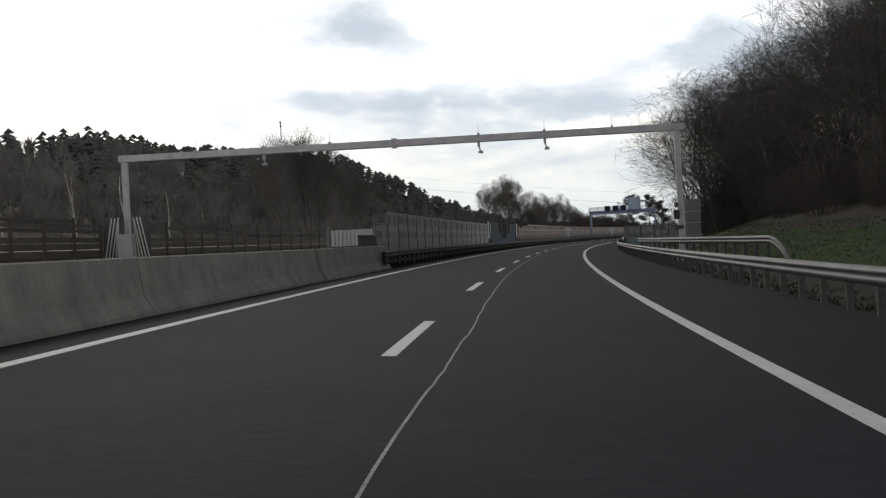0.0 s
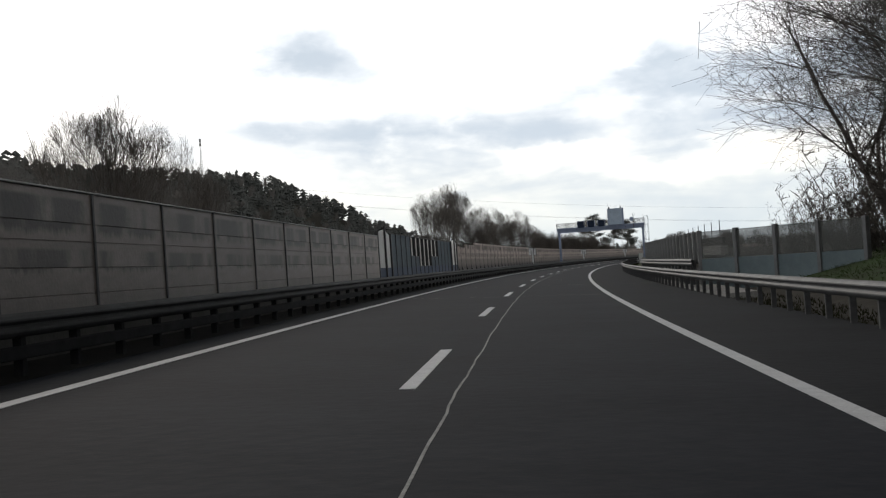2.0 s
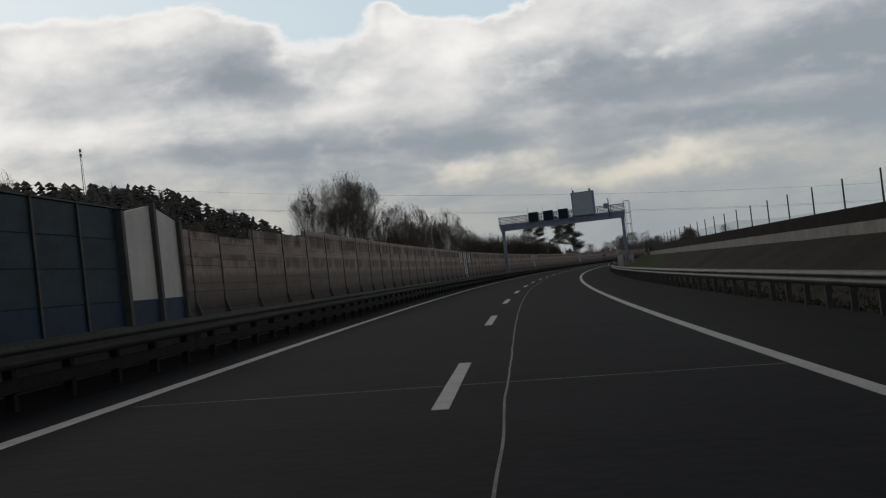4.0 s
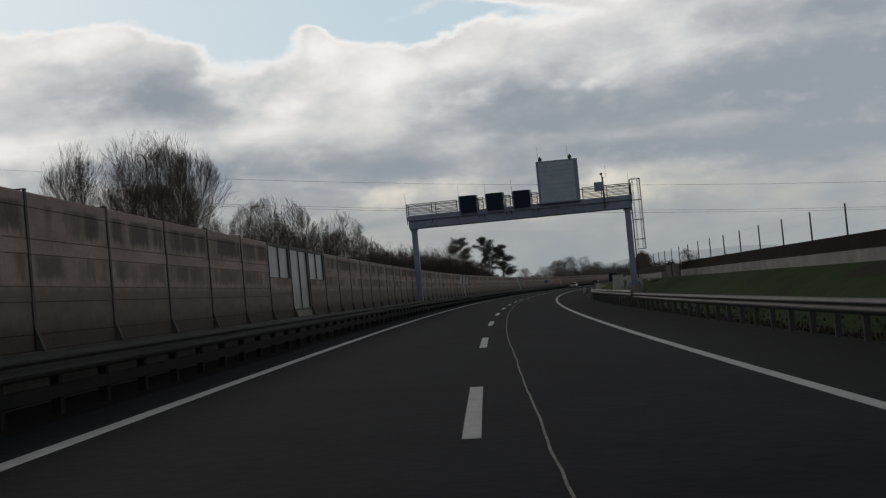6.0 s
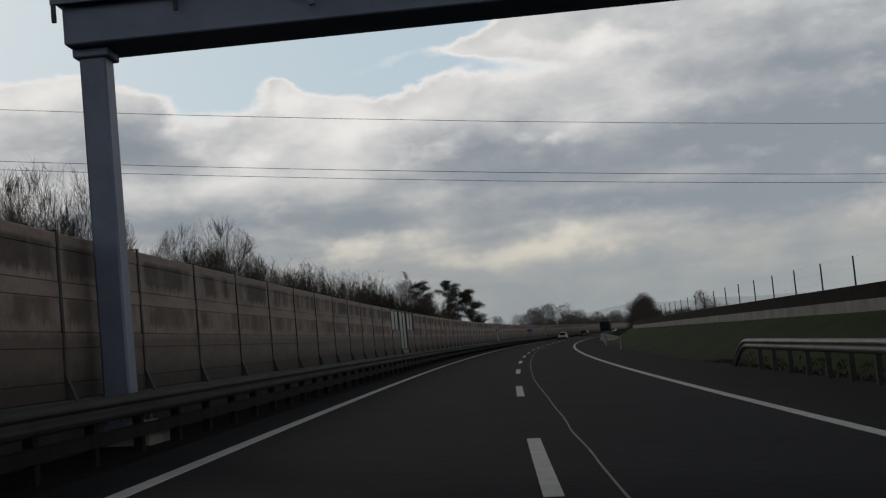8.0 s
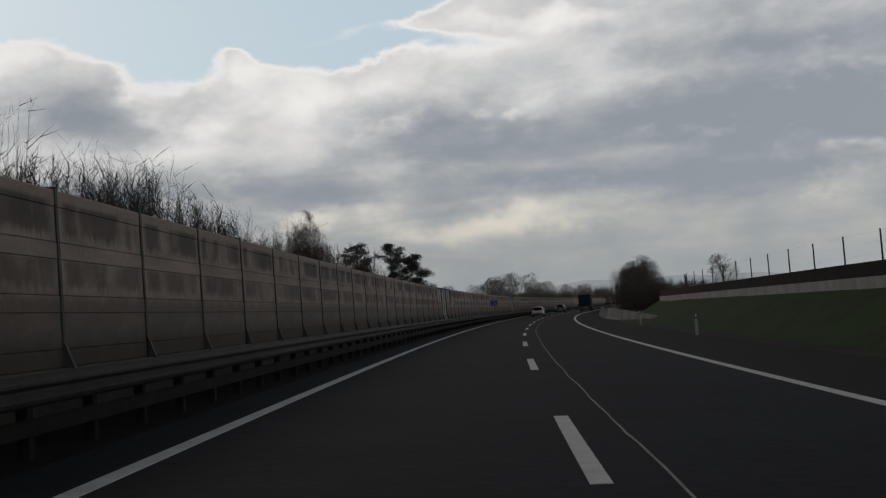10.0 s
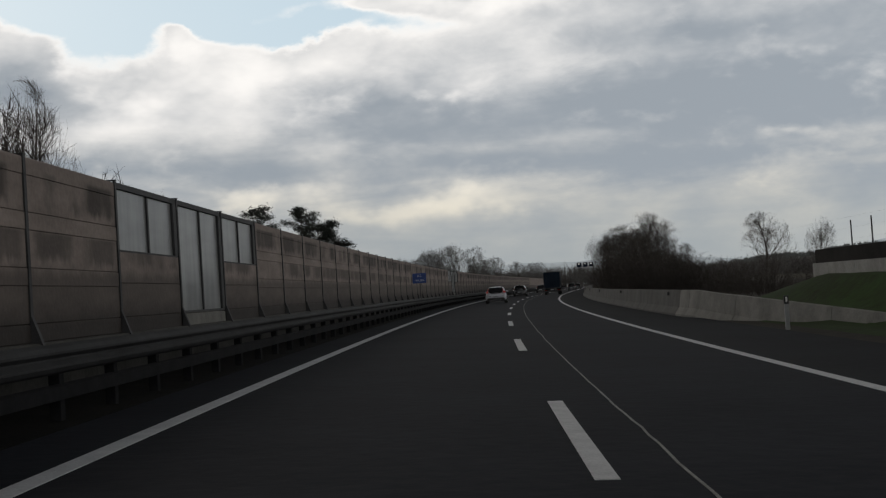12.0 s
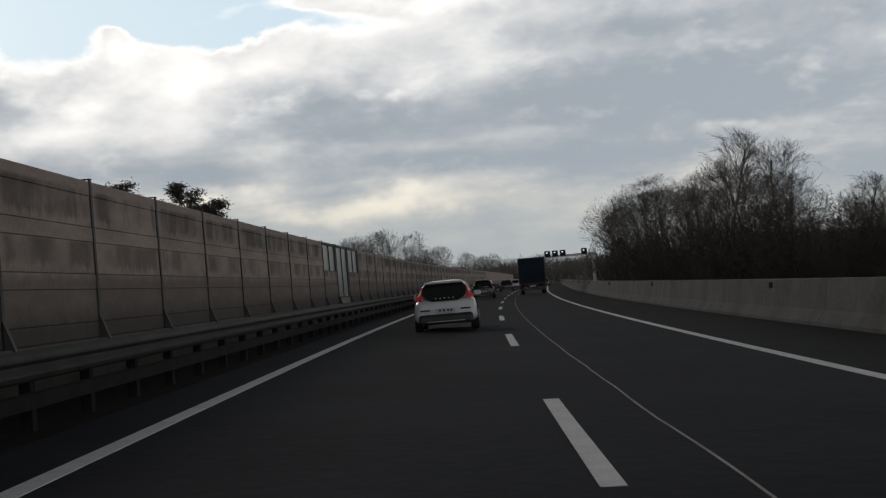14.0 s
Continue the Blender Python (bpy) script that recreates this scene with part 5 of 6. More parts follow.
def thicket(seed, tall, wide, stems, twigs, r, twig, flare=0.5, low=0.55, mat=None, bushy=1.0, segs=5):
    """A leafless many-stemmed shrub with a domed, ragged top: the mesh of its stems, and of its twigs."""
    rng = random.Random(seed)
    wood_v, wood_f, fine_v, fine_f = [], [], [], []
    for _ in range(stems):
        a, k = rng.uniform(0, 6.283), math.sqrt(rng.random())
        out = Vector((math.cos(a), math.sin(a), 0))
        h = tall * (1 - 0.32 * k * k * min(1.0, bushy)) * rng.uniform(low, 1.0)
        p = out * k * wide * 0.45 - Vector((0, 0, 0.2))
        d = (out * flare * k * wide / tall + Vector((rng.gauss(0, 0.06), rng.gauss(0, 0.06), 1))).normalized()
        pts = [p]
        for i in range(segs):
            pts.append(pts[-1] + d * h / segs)
            d = (d + Vector((rng.gauss(0, 0.08), rng.gauss(0, 0.08), 0.05 if bushy < 2 else 0.0)) * bushy).normalized()
        for i in range(segs - 1):
            f0, f1 = 1 - 0.8 * i / segs, 1 - 0.8 * (i + 1) / segs
            if r > 0.03 and i < 3:
                tube(wood_v, wood_f, pts[i], pts[i + 1], r * f0, r * f1, 3)
            else:
                blade(wood_v, wood_f, pts[i], pts[i + 1] + (pts[i + 1] - pts[i]) * 0.6, max(twig, r * f0))
        blade(wood_v, wood_f, pts[-2], pts[-1], twig)
        for _ in range(twigs):
            u = rng.uniform(0.15 if bushy > 0.6 else 0.5, 0.97) * segs
            i = int(u)
            b = pts[i].lerp(pts[i + 1], u - i)
            ln = h * rng.uniform(0.05, 0.15)
            e = b + Vector((rng.gauss(0, 0.45), rng.gauss(0, 0.45), rng.uniform(0.2, 1.0) / bushy)).normalized() * ln
            blade(fine_v, fine_f, b, e, twig, True)
            for _ in range(2 if bushy > 1 else 1):
                c = b.lerp(e, rng.uniform(0.3, 0.8))
                blade(fine_v, fine_f, c, c + Vector((rng.gauss(0, 0.5), rng.gauss(0, 0.5), rng.uniform(0.1, 1.0))).normalized() * ln * 0.55, twig * 0.8, True)
    mat = mat or THICKET
    return mesh_from("stems", wood_v, wood_f, mat), mesh_from("twigs", fine_v, fine_f, mat)


BUSHES = [thicket(51 + i, 5.0, 2.6, 72, 15, 0.018, 0.010, 0.7, 0.35, None, 1.5, 4) for i in range(3)]
SHRUBS = [thicket(61 + i, 8.0, 2.2, 64, 15, 0.016, 0.009, 0.12, 0.72, None, 0.45, 4) for i in range(3)]
CLUMPS = [bare_tree(71 + i, 11.0, 4.2, 0.20, 0.40, 5, 0.09, 0.006, None, (1, 2, 2, 2), 0.5, -0.1) for i in range(3)]
UNDERWOOD = [thicket(81 + i, 10.0, 3.4, 70, 30, 0.024, 0.010, 0.8, 0.35, None, 1.5) for i in range(3)]
EDGE_TREES = [bare_tree(91 + i, 11.0, 5.0, 0.05, 0.72, 2, 0.14, 0.005, None, (2, 2, 2, 2), 0.4, 0.0) for i in range(3)]


def plant(meshes, s, l, scale, name, label, category, group="", wide=1.0):
    p = ground_point(s, l)
    turn = (s * 37.7 + l * 11.3) % 360
    top = new(name)
    top.matrix_basis = Matrix.Translation(p) @ Matrix.Rotation(radians(turn), 4, "Z") @ Matrix.Diagonal((scale * wide, scale * wide, scale, 1))
    tagged(top, label, category, group)
    if meshes[0].name.startswith("stems"):
        tagged(piece("stem_mass", meshes[0], top, Matrix()), "dense mass of thin bare stems", kind="stuff")
        tagged(piece("twig_mass", meshes[1], top, Matrix()), "fine bare twigs", kind="stuff")
    else:
        piece("trunk", meshes[0], top, Matrix())
        piece("crown", meshes[1], top, Matrix())
    return top


rng = random.Random(5)
# the wood on the bank to the right
for i in range(9):
    plant(TREES[i % 3], 24 + 9.6 * i + rng.uniform(-2, 2), -21 - rng.uniform(0, 9), rng.uniform(1.3, 1.65), "bare_tree", "tall bare dark broadleaf tree in the wood", "tree", "trees on the bank", 1.2)
for i in range(16):
    plant(EDGE_TREES[i % 3], 22 + 5.4 * i + rng.uniform(-1.5, 1.5), -18.0 - rng.uniform(0, 4), rng.uniform(1.1, 1.35), "bare_tree", "bare arching many-stemmed tree at the edge of the wood", "tree", "trees at the edge", 1.25)
for s, l, h in ((107, -14.9, 13.5), (100, -14.9, 14.5), (112, -15.9, 11.5), (103, -17.4, 15.0), (96, -15.2, 14.0), (109, -18.4, 13.0)):
    plant(EDGE_TREES[int(s) % 3], s, l, h / 11, "bare_tree", "spreading bare tree overhanging the grassy bank", "tree", "trees at the edge", 1.4)
for i in range(34):
    plant(BUSHES[i % 3], 18 + 2.8 * i + rng.uniform(-1, 1), -16.8 - rng.uniform(0, 2.5), rng.uniform(0.6, 1.1), "bush", "dark leafless bush at the edge of the wood", "bush", "bushes on the bank", 1.3)
for i in range(40):
    plant(UNDERWOOD[i % 3], 14 + 2.5 * i + rng.uniform(-1, 1), -17.5 - rng.uniform(0, 12), rng.uniform(0.65, 1.0), "bush", "tall dense leafless undergrowth in the wood", "bush", "undergrowth", 1.2)
for i in range(8):
    plant(UNDERWOOD[i % 3], 88 + 3.3 * i, -18.0 - 1.3 * (i % 3), 0.8 + 0.1 * (i % 4), "bush", "tall dense leafless undergrowth in the wood", "bush", "undergrowth", 1.2)
for s, l, k in ((109, -14.6, 1.1), (113, -14.2, 0.9), (104, -15.0, 1.25), (100, -15.6, 1.3), (116, -15.5, 0.8), (96, -15.8, 1.2)):
    plant(BUSHES[int(s) % 3], s, l, k, "bush", "dark leafless bush at the edge of the wood", "bush", "bushes on the bank", 1.5)
plant(BUSHES[1], 138, -16.5, 0.95, "bush", "thin leafless bush behind the noise wall", "bush")
# mistletoe balls in the nearest crown
for s, l, z in ((98.5, -16.6, 12.0), (97.2, -17.6, 12.6), (93.0, -15.6, 9.3)):
    bm = bmesh.new()
    r = random.Random(int(s * 10))
    for _ in range(160):
        a = Vector((r.gauss(0, 1), r.gauss(0, 1), r.gauss(0, 1))).normalized()
        c = a * r.uniform(0.2, 0.55)
        t = a.orthogonal().normalized() * 0.10
        bm.faces.new([bm.verts.new(c - t), bm.verts.new(c + t), bm.verts.new(c + a * 0.18 + a.cross(t))])
    me = bpy.data.meshes.new("mistletoe")
    bm.to_mesh(me)
    bm.free()
    me.materials.append(NEEDLES)
    ob = new("mistletoe", me)
    ob.matrix_basis = Matrix.Translation(at(s, l, z))
    tagged(ob, "dark ball of mistletoe in the bare crown", "mistletoe", "mistletoe balls")
# behind the median wall
for s, l, h in ((177, 44, 19), (175, 39.5, 18.6), (177, 36, 16), (181, 33, 11.5), (302, 32, 15.5), (309.5, 30, 17.0), (317, 31, 17.8), (324.5, 30.5, 18.2), (331.5, 29.5, 11.5)):
    plant(WILLOWS[int(s + l) % 3], s, l, h / 10, "bare_tree", "tall bare many-boughed tree behind the noise wall", "tree", "trees behind the wall")
for s, l, h in ((338, 28.5, 9), (343, 28, 8.5), (352, 30, 12.5), (359, 30, 14.4), (366, 30, 12.0), (372, 31, 10.5), (381, 33, 10.5), (391, 30, 12.5), (399, 30, 14), (407, 30.5, 12.5), (414, 27, 10.5), (420, 29, 10.5), (427, 31, 10), (437, 30, 9.5), (448, 33, 9.5)):
    plant(CLUMPS[int(s) % 3], s, l, h / 10, "bare_tree", "bare many-stemmed tree with upright boughs behind the noise wall", "tree", "clumps behind the wall", 1.1)
for i in range(57):
    s = 341.5 + 2.5 * i + rng.uniform(-1, 1)
    tall = float(np.interp(s, (331, 341, 347, 356, 373, 397, 430, 445, 470, 482), (7.4, 8.8, 9.6, 9.4, 8.6, 9.0, 9.7, 9.5, 8.6, 7.2)))
    plant(SHRUBS[i % 3], s, 14 + rng.uniform(0, 3.5), tall * (rng.uniform(0.86, 1.04) if 372 < s < 406 else rng.uniform(0.73, 0.89)) / 8.0, "bush", "upright leafless shrub behind the noise wall", "bush", "shrubs behind the wall", 1.15)
plant(TREES[1], 490, 25, 1.40, "bare_tree", "slender bare tree behind the noise wall", "tree", wide=0.62)
for s, l, h in ((640, 30, 8), (668, 28, 8), (691, 24, 8), (715, 23.8, 12.3), (712, 28, 11.5), (748, 17, 9.5), (744, 21, 9), (700, 30, 9), (726, 27, 12), (721, 30, 11), (731, 20, 11.5), (760, 22, 9), (790, 14, 9), (800, 24, 10), (845, 10, 9), (870, -2, 9), (880, 14, 10), (900, -18, 9), (915, -6, 10), (930, -30, 9)):
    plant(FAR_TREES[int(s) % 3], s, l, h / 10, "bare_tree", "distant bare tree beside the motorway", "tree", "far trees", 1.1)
# right-hand thickets
for s, l, h in ((548, -15, 5.2), (552, -16, 6.0), (558, -14, 6.6), (564, -15, 8.0), (570, -13.5, 9.4), (576, -15, 8.4), (583, -13.5, 8.1), (590, -14, 8.6), (598, -12.6, 9.4), (607, -12.2, 9.9), (617, -11.4, 9.9), (626, -11, 9.2), (556, -20, 6.5)):
    plant(BUSHES[int(s) % 3], s, l, 0.72 * h / 5.0, "bush", "dense dark leafless thicket behind the barrier", "bush", "thickets", 1.4)
    plant(BUSHES[int(s + 1) % 3], s + 3, l - 1.5, 0.6 * h / 5.0, "bush", "dense dark leafless thicket behind the barrier", "bush", "thickets", 1.6)
    if l < -18:
        continue
    plant(UNDERWOOD[int(s) % 3], s + 2, l - 0.4, 0.84 * h / 10, "bush", "tall dense leafless bush in the thicket", "bush", "thickets", 1.25)
    plant(TREES[int(s) % 3], s + 1, l - 0.3, (h if h > 7 else 0.86 * h) / 10, "bare_tree", "small bare round-crowned tree in the thicket", "tree", "thicket trees", 1.2)
for s, l, k in ((549, -14.6, 0.52), (552, -15.6, 0.50), (556, -15.0, 0.54), (547, -16.2, 0.46)):
    plant(UNDERWOOD[s % 3], s, l, k, "bush", "tall dense leafless bush in the thicket", "bush", "thickets", 1.7)
for i in range(12):
    plant(BUSHES[i % 3], 497 + 5.0 * i, -17.5 - 2.2 * (i % 3), 0.42 + 0.08 * (i % 4), "bush", "low brown leafless scrub beside the field", "bush", "low scrub", 1.7)
plant(TREES[2], 478, -13.2, 0.28, "bare_tree", "small ragged bare tree at the end of the wall", "tree", wide=0.8)
plant(TREES[0], 572, -27.5, 0.86, "bare_tree", "bare round-crowned tree on the field", "tree", wide=1.2)


def pine(s, l, tall):
    """A pine with flat tufted shelves of needles."""
    r = random.Random(int(s))
    top = new("pine")
    top.matrix_basis = Matrix.Translation(ground_point(s, l))
    tagged(top, "dark pine with flat tufted boughs beyond the wall", "tree", "far pines")
    tv, tf, cv, cf = [], [], [], []
    tube(tv, tf, Vector((0, 0, -0.3)), Vector((0.3, 0, tall * 0.95)), 0.28, 0.08, 6)
    for k in range(26):
        z = tall * (0.35 + 0.62 * k / 25)
        a = r.uniform(0, 6.28)
        ln = tall * 0.30 * (1.1 - 0.7 * (k / 25) ** 2) * r.uniform(0.6, 1.0)
        e = Vector((math.cos(a) * ln, math.sin(a) * ln, z + ln * 0.25))
        tube(tv, tf, Vector((0, 0, z)), e, 0.07, 0.03, 3)
        for _ in range(300):
            c = Vector((0, 0, z)).lerp(e, r.uniform(0.3, 1.1)) + Vector((r.gauss(0, 0.7), r.gauss(0, 0.7), r.gauss(0, 0.38)))
            u = Vector((r.gauss(0, 1), r.gauss(0, 1), r.gauss(0, 0.5))).normalized() * 0.30
            w = u.orthogonal().normalized() * 0.20
            n = len(cv)
            cv += [c - u, c + w, c + u]
            cf.append((n, n + 1, n + 2))
    piece("trunk", mesh_from("trunk", tv, tf, BARK), top, Matrix())
    piece("crown", mesh_from("crown", cv, cf, NEEDLES), top, Matrix())


for s, l, h in ((713, 58, 22.6), (705, 66, 22.5), (703, 49, 18.2)):
    pine(s, l, h)


def wood():
    """The wooded hills: ragged conifers and bare broadleaf crowns."""
    rng = random.Random(9)
    v, f, v2, f2 = [], [], [], []
    made = 0
    while made < 4200:
        s, l = rng.uniform(40, 1000), 62 + 280 * rng.random() ** 1.5
        if hill(s, l) < 1.5 and rng.random() > 0.35:
            continue
        made += 1
        p = ground_point(s, l)
        h = rng.uniform(6.5, 11) * (0.6 if l < 80 else 1.0)
        if rng.random() < float(np.interp(s, (150, 330, 420, 520), (0.14, 0.32, 0.75, 0.85))) * min(1.0, max(0.03, (l - 85) / 60)):
            # a conifer: ragged tiers of boughs, some spired, some round-headed
            wide, sides, blunt = h * rng.uniform(0.24, 0.36), 8, rng.random() < 0.88
            for k in range(6):
                z0 = h * (0.14 + 0.135 * k)
                rad = wide * ((0.7, 0.9, 1.0, 1.0, 0.85, 0.6)[k] if blunt else 1.0 - 0.145 * k) * rng.uniform(0.8, 1.2)
                c = p + Vector((rng.gauss(0, 0.12) * wide, rng.gauss(0, 0.12) * wide, 0))
                n = len(v)
                v.append(c + Vector((0, 0, min(h, z0 + h * (0.15 if blunt else 0.30)))))
                turn = rng.uniform(0, 6.28)
                for i in range(2 * sides):
                    a, q = turn + math.pi * i / sides, (1.0 if i % 2 else 0.6) * rad * rng.uniform(0.7, 1.2)
                    v.append(c + Vector((math.cos(a) * q, math.sin(a) * q, z0 + h * rng.uniform(-0.04, 0.05))))
                f += [(n, n + 1 + i, n + 1 + (i + 1) % (2 * sides)) for i in range(2 * sides)]
        else:
            tube(v2, f2, p, p + Vector((0, 0, h * 0.6)), 0.16, 0.08, 3)
            for i in range(64):
                a, t = rng.uniform(0, 6.28), rng.uniform(0.2, 0.65)
                b = p + Vector((0, 0, h * t))
                rr = h * rng.uniform(0.06, 0.26)
                e = b + Vector((math.cos(a) * rr, math.sin(a) * rr, h * rng.uniform(0.14, 0.40)))
                blade(v2, f2, b, e, 0.035 + 0.0004 * l, True)
    # the far belt of bare trees where the road bends out of sight
    for _ in range(1300):
        s, l = rng.uniform(860, 1080), rng.uniform(-190, 70)
        if -16 < l < 26 and s < 930:
            continue
        p = ground_point(s, l)
        h = rng.uniform(6, 10) * (1.25 if -40 < l < 60 else 1.0)
        tube(v2, f2, p, p + Vector((0, 0, h * 0.6)), 0.16, 0.08, 3)
        for i in range(44):
            a, t = rng.uniform(0, 6.28), rng.uniform(0.05, 0.6)
            b = p + Vector((0, 0, h * t))
            rr = h * rng.uniform(0.05, 0.42)
            blade(v2, f2, b, b + Vector((math.cos(a) * rr, math.sin(a) * rr, h * rng.uniform(0.12, 0.36))), 0.07, True)
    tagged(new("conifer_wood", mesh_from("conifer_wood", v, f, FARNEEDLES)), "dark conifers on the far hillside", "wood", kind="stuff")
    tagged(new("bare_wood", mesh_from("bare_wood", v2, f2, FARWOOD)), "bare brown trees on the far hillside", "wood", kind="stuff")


wood()

# bare crowns that stand above the wood's skyline
for s, l, h in ((300, 129, 16), (296, 124, 15), (305, 119, 17), (298, 114, 16), (300, 102, 17), (302, 96, 16), (300, 88, 18), (296, 83, 21), (302, 79, 21), (299, 74, 19)):
    plant(FAR_TREES[int(s + l) % 3], s, l, h / 10, "bare_tree", "bare tree on the crest of the wooded hill", "tree", "trees on the crest")

# pale birch stems at the edge of the wood
for s, l, h in ((92, 46, 9), (98, 52, 8), (112, 48, 9), (131, 50, 10), (128, 55, 9), (150, 52, 9)):
    me = bare_tree(int(s), 10.0, 1.8, 0.22, 0.5, 1, 0.17, 0.010, (PALEBARK, BARK), (1, 1, 2, 2))
    plant(me, s, l, h / 10, "birch", "bare birch with a pale stem before the wood", "tree", "birches")


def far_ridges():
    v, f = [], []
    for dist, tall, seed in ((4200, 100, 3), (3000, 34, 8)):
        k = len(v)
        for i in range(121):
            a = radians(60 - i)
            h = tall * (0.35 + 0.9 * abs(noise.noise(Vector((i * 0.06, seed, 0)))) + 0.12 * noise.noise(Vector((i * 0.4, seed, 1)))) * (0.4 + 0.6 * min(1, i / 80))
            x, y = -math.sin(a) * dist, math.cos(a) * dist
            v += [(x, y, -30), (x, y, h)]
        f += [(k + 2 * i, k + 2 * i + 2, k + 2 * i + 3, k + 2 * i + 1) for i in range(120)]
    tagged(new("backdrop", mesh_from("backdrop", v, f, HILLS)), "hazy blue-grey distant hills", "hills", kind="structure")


far_ridges()


def verge_grass():
    """Weeds along the shoulder's edge."""
    rng = random.Random(17)
    v, f = [], []
    for _ in range(6000):
        p = ground_point(rng.uniform(-10, 330), -7.35 - 1.6 * rng.random() ** 1.5)
        for _ in range(3):
            b = p + Vector((rng.gauss(0, 0.06), rng.gauss(0, 0.06), -0.02))
            blade(v, f, b, b + Vector((rng.gauss(0, 0.05), rng.gauss(0, 0.05), rng.uniform(0.04, 0.15))), rng.uniform(0.006, 0.014), True)
    tagged(new("verge_grass", mesh_from("verge_grass", v, f, DRYGRASS)), "short dry weeds along the edge of the shoulder", "grass", kind="stuff")
    v, f = [], []
    for _ in range(12000):
        p = ground_point(rng.uniform(5, 118), -10.9 - 5.0 * rng.random())
        for _ in range(2):
            b = p + Vector((rng.gauss(0, 0.12), rng.gauss(0, 0.12), -0.02))
            blade(v, f, b, b + Vector((rng.gauss(0, 0.07), rng.gauss(0, 0.07), rng.uniform(0.03, 0.10))), rng.uniform(0.005, 0.010), True)
    tagged(new("bank_grass", mesh_from("bank_grass", v, f, GRASS)), "rough short grass on the roadside bank", "grass", kind="stuff")


verge_grass()


def house(m, label):
    """A pale house with a dark pitched roof."""
    ob = thing("house", m, label, "house", "houses on the hills")
    bm = bmesh.new()
    box(bm, -4, -3, -2, 4, 3, 5.2, 0.05)
    part("wall", bm, CABINET, ob)
    bm = bmesh.new()
    q = [bm.verts.new(p) for p in ((-4.5, -3.6, 5.0), (4.5, -3.6, 5.0), (4.5, 3.6, 5.0), (-4.5, 3.6, 5.0), (-4.5, 0, 8.2), (4.5, 0, 8.2))]
    for k in ((0, 1, 5, 4), (2, 3, 4, 5), (0, 4, 3), (1, 2, 5), (3, 2, 1, 0)):
        bm.faces.new([q[i] for i in k])
    part("roof", bm, FARWOOD, ob, "dark tiled roof")
    for x in (-2.4, 0.0, 2.4):
        for z in (0.8, 3.2):
            bm = bmesh.new()
            box(bm, x - 0.5, -3.06, z, x + 0.5, -2.9, z + 1.3, 0.02)
            part("window", bm, CARGLASS_DARK, ob, "dark window")


CARGLASS_DARK = material("window_glass", (0.02, 0.022, 0.025), (0.03, 0.032, 0.036), 2.0, 0.15)
house(Matrix.Translation(ground_point(373, 150)) @ Matrix.Rotation(heading(373) + radians(35), 4, "Z"), "pale rendered house with a dark roof among the trees")


def right_hill():
    """A low wooded hill far off beyond the field, and the houses on its slope."""
    def top(a):
        return 25.0 * max(0.0, min(1.0, (a - 20.5) / 9.0)) ** 0.6 + 3 * noise.noise(Vector((a * 0.5, 2, 0)))

    def spot(a, d, z):
        return Vector((60 + math.sin(radians(a)) * d, 440 + math.cos(radians(a)) * d, z))

    v, f, rows = [], [], 10
    for i in range(76):
        a = 19.0 + 0.6 * i
        for k in range(rows):
            q = k / (rows - 1)
            z = top(a) * math.sin(q * math.pi / 2) + (1.6 * noise.noise(Vector((i * 0.9, k * 0.9, 5))) if k else -6)
            v.append(spot(a, 1250 + 420 * q, z))
    for i in range(75):
        for k in range(rows - 1):
            a = i * rows + k
            f.append((a, a + 1, a + rows + 1, a + rows))
    tagged(new("far_hill", mesh_from("far_hill", v, f, FARFIELD, True)), "low wooded hill beyond the fields", "hill", kind="structure")
    rng = random.Random(23)
    v, f = [], []
    for _ in range(2600):
        a, q = rng.uniform(20, 62), rng.random()
        p = spot(a, 1250 + 420 * q, top(a) * math.sin(q * math.pi / 2) - 1.0)
        h = rng.uniform(4, 9)
        for _ in range(10):
            b = p + Vector((rng.gauss(0, 1.6), rng.gauss(0, 1.6), h * rng.uniform(0.1, 0.5)))
            blade(v, f, b, b + Vector((rng.gauss(0, 1.4), rng.gauss(0, 1.4), h * rng.uniform(0.3, 0.5))), 0.6, True)
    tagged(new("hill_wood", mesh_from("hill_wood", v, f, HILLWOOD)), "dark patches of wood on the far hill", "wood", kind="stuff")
    for a, q in ((26.8, 0.20), (28.2, 0.28), (30.6, 0.24), (31.3, 0.30), (33.0, 0.22)):
        p = spot(a, 1250 + 420 * q, top(a) * math.sin(q * math.pi / 2) - 0.5)
        house(Matrix.Translation(p) @ Matrix.Rotation(radians(-a + 15), 4, "Z"), "pale distant house on the slope of the far hill")


right_hill()


def antenna_mast(s, l):
    ob = thing("antenna_mast", Matrix.Translation(ground_point(s, l)), "thin lattice antenna mast on the wooded hill", "mast")
    bm = bmesh.new()
    for k in range(3):
        a = 2.094 * k
        rod(bm, (0.7 * math.cos(a), 0.7 * math.sin(a), -1), (0.25 * math.cos(a), 0.25 * math.sin(a), 24), 0.09, 0.06, 5)
    for k in range(22):
        a, b = 2.094 * k, 2.094 * (k + 1)
        r0, r1 = 0.7 - 0.02 * k, 0.68 - 0.02 * k
        rod(bm, (r0 * math.cos(a), r0 * math.sin(a), 1.05 * k), (r1 * math.cos(b), r1 * math.sin(b), 1.05 * k + 1.05), 0.04, None, 4)
    part("lattice", bm, DARK_ZINC, ob)
    for z in (20.5, 22.5):
        bm = bmesh.new()
        box(bm, -0.45, -0.2, z, 0.45, 0.2, z + 1.4, 0.05)
        part("antenna", bm, PALE_CONCRETE, ob, "pale antenna panel")


antenna_mast(627, 228)


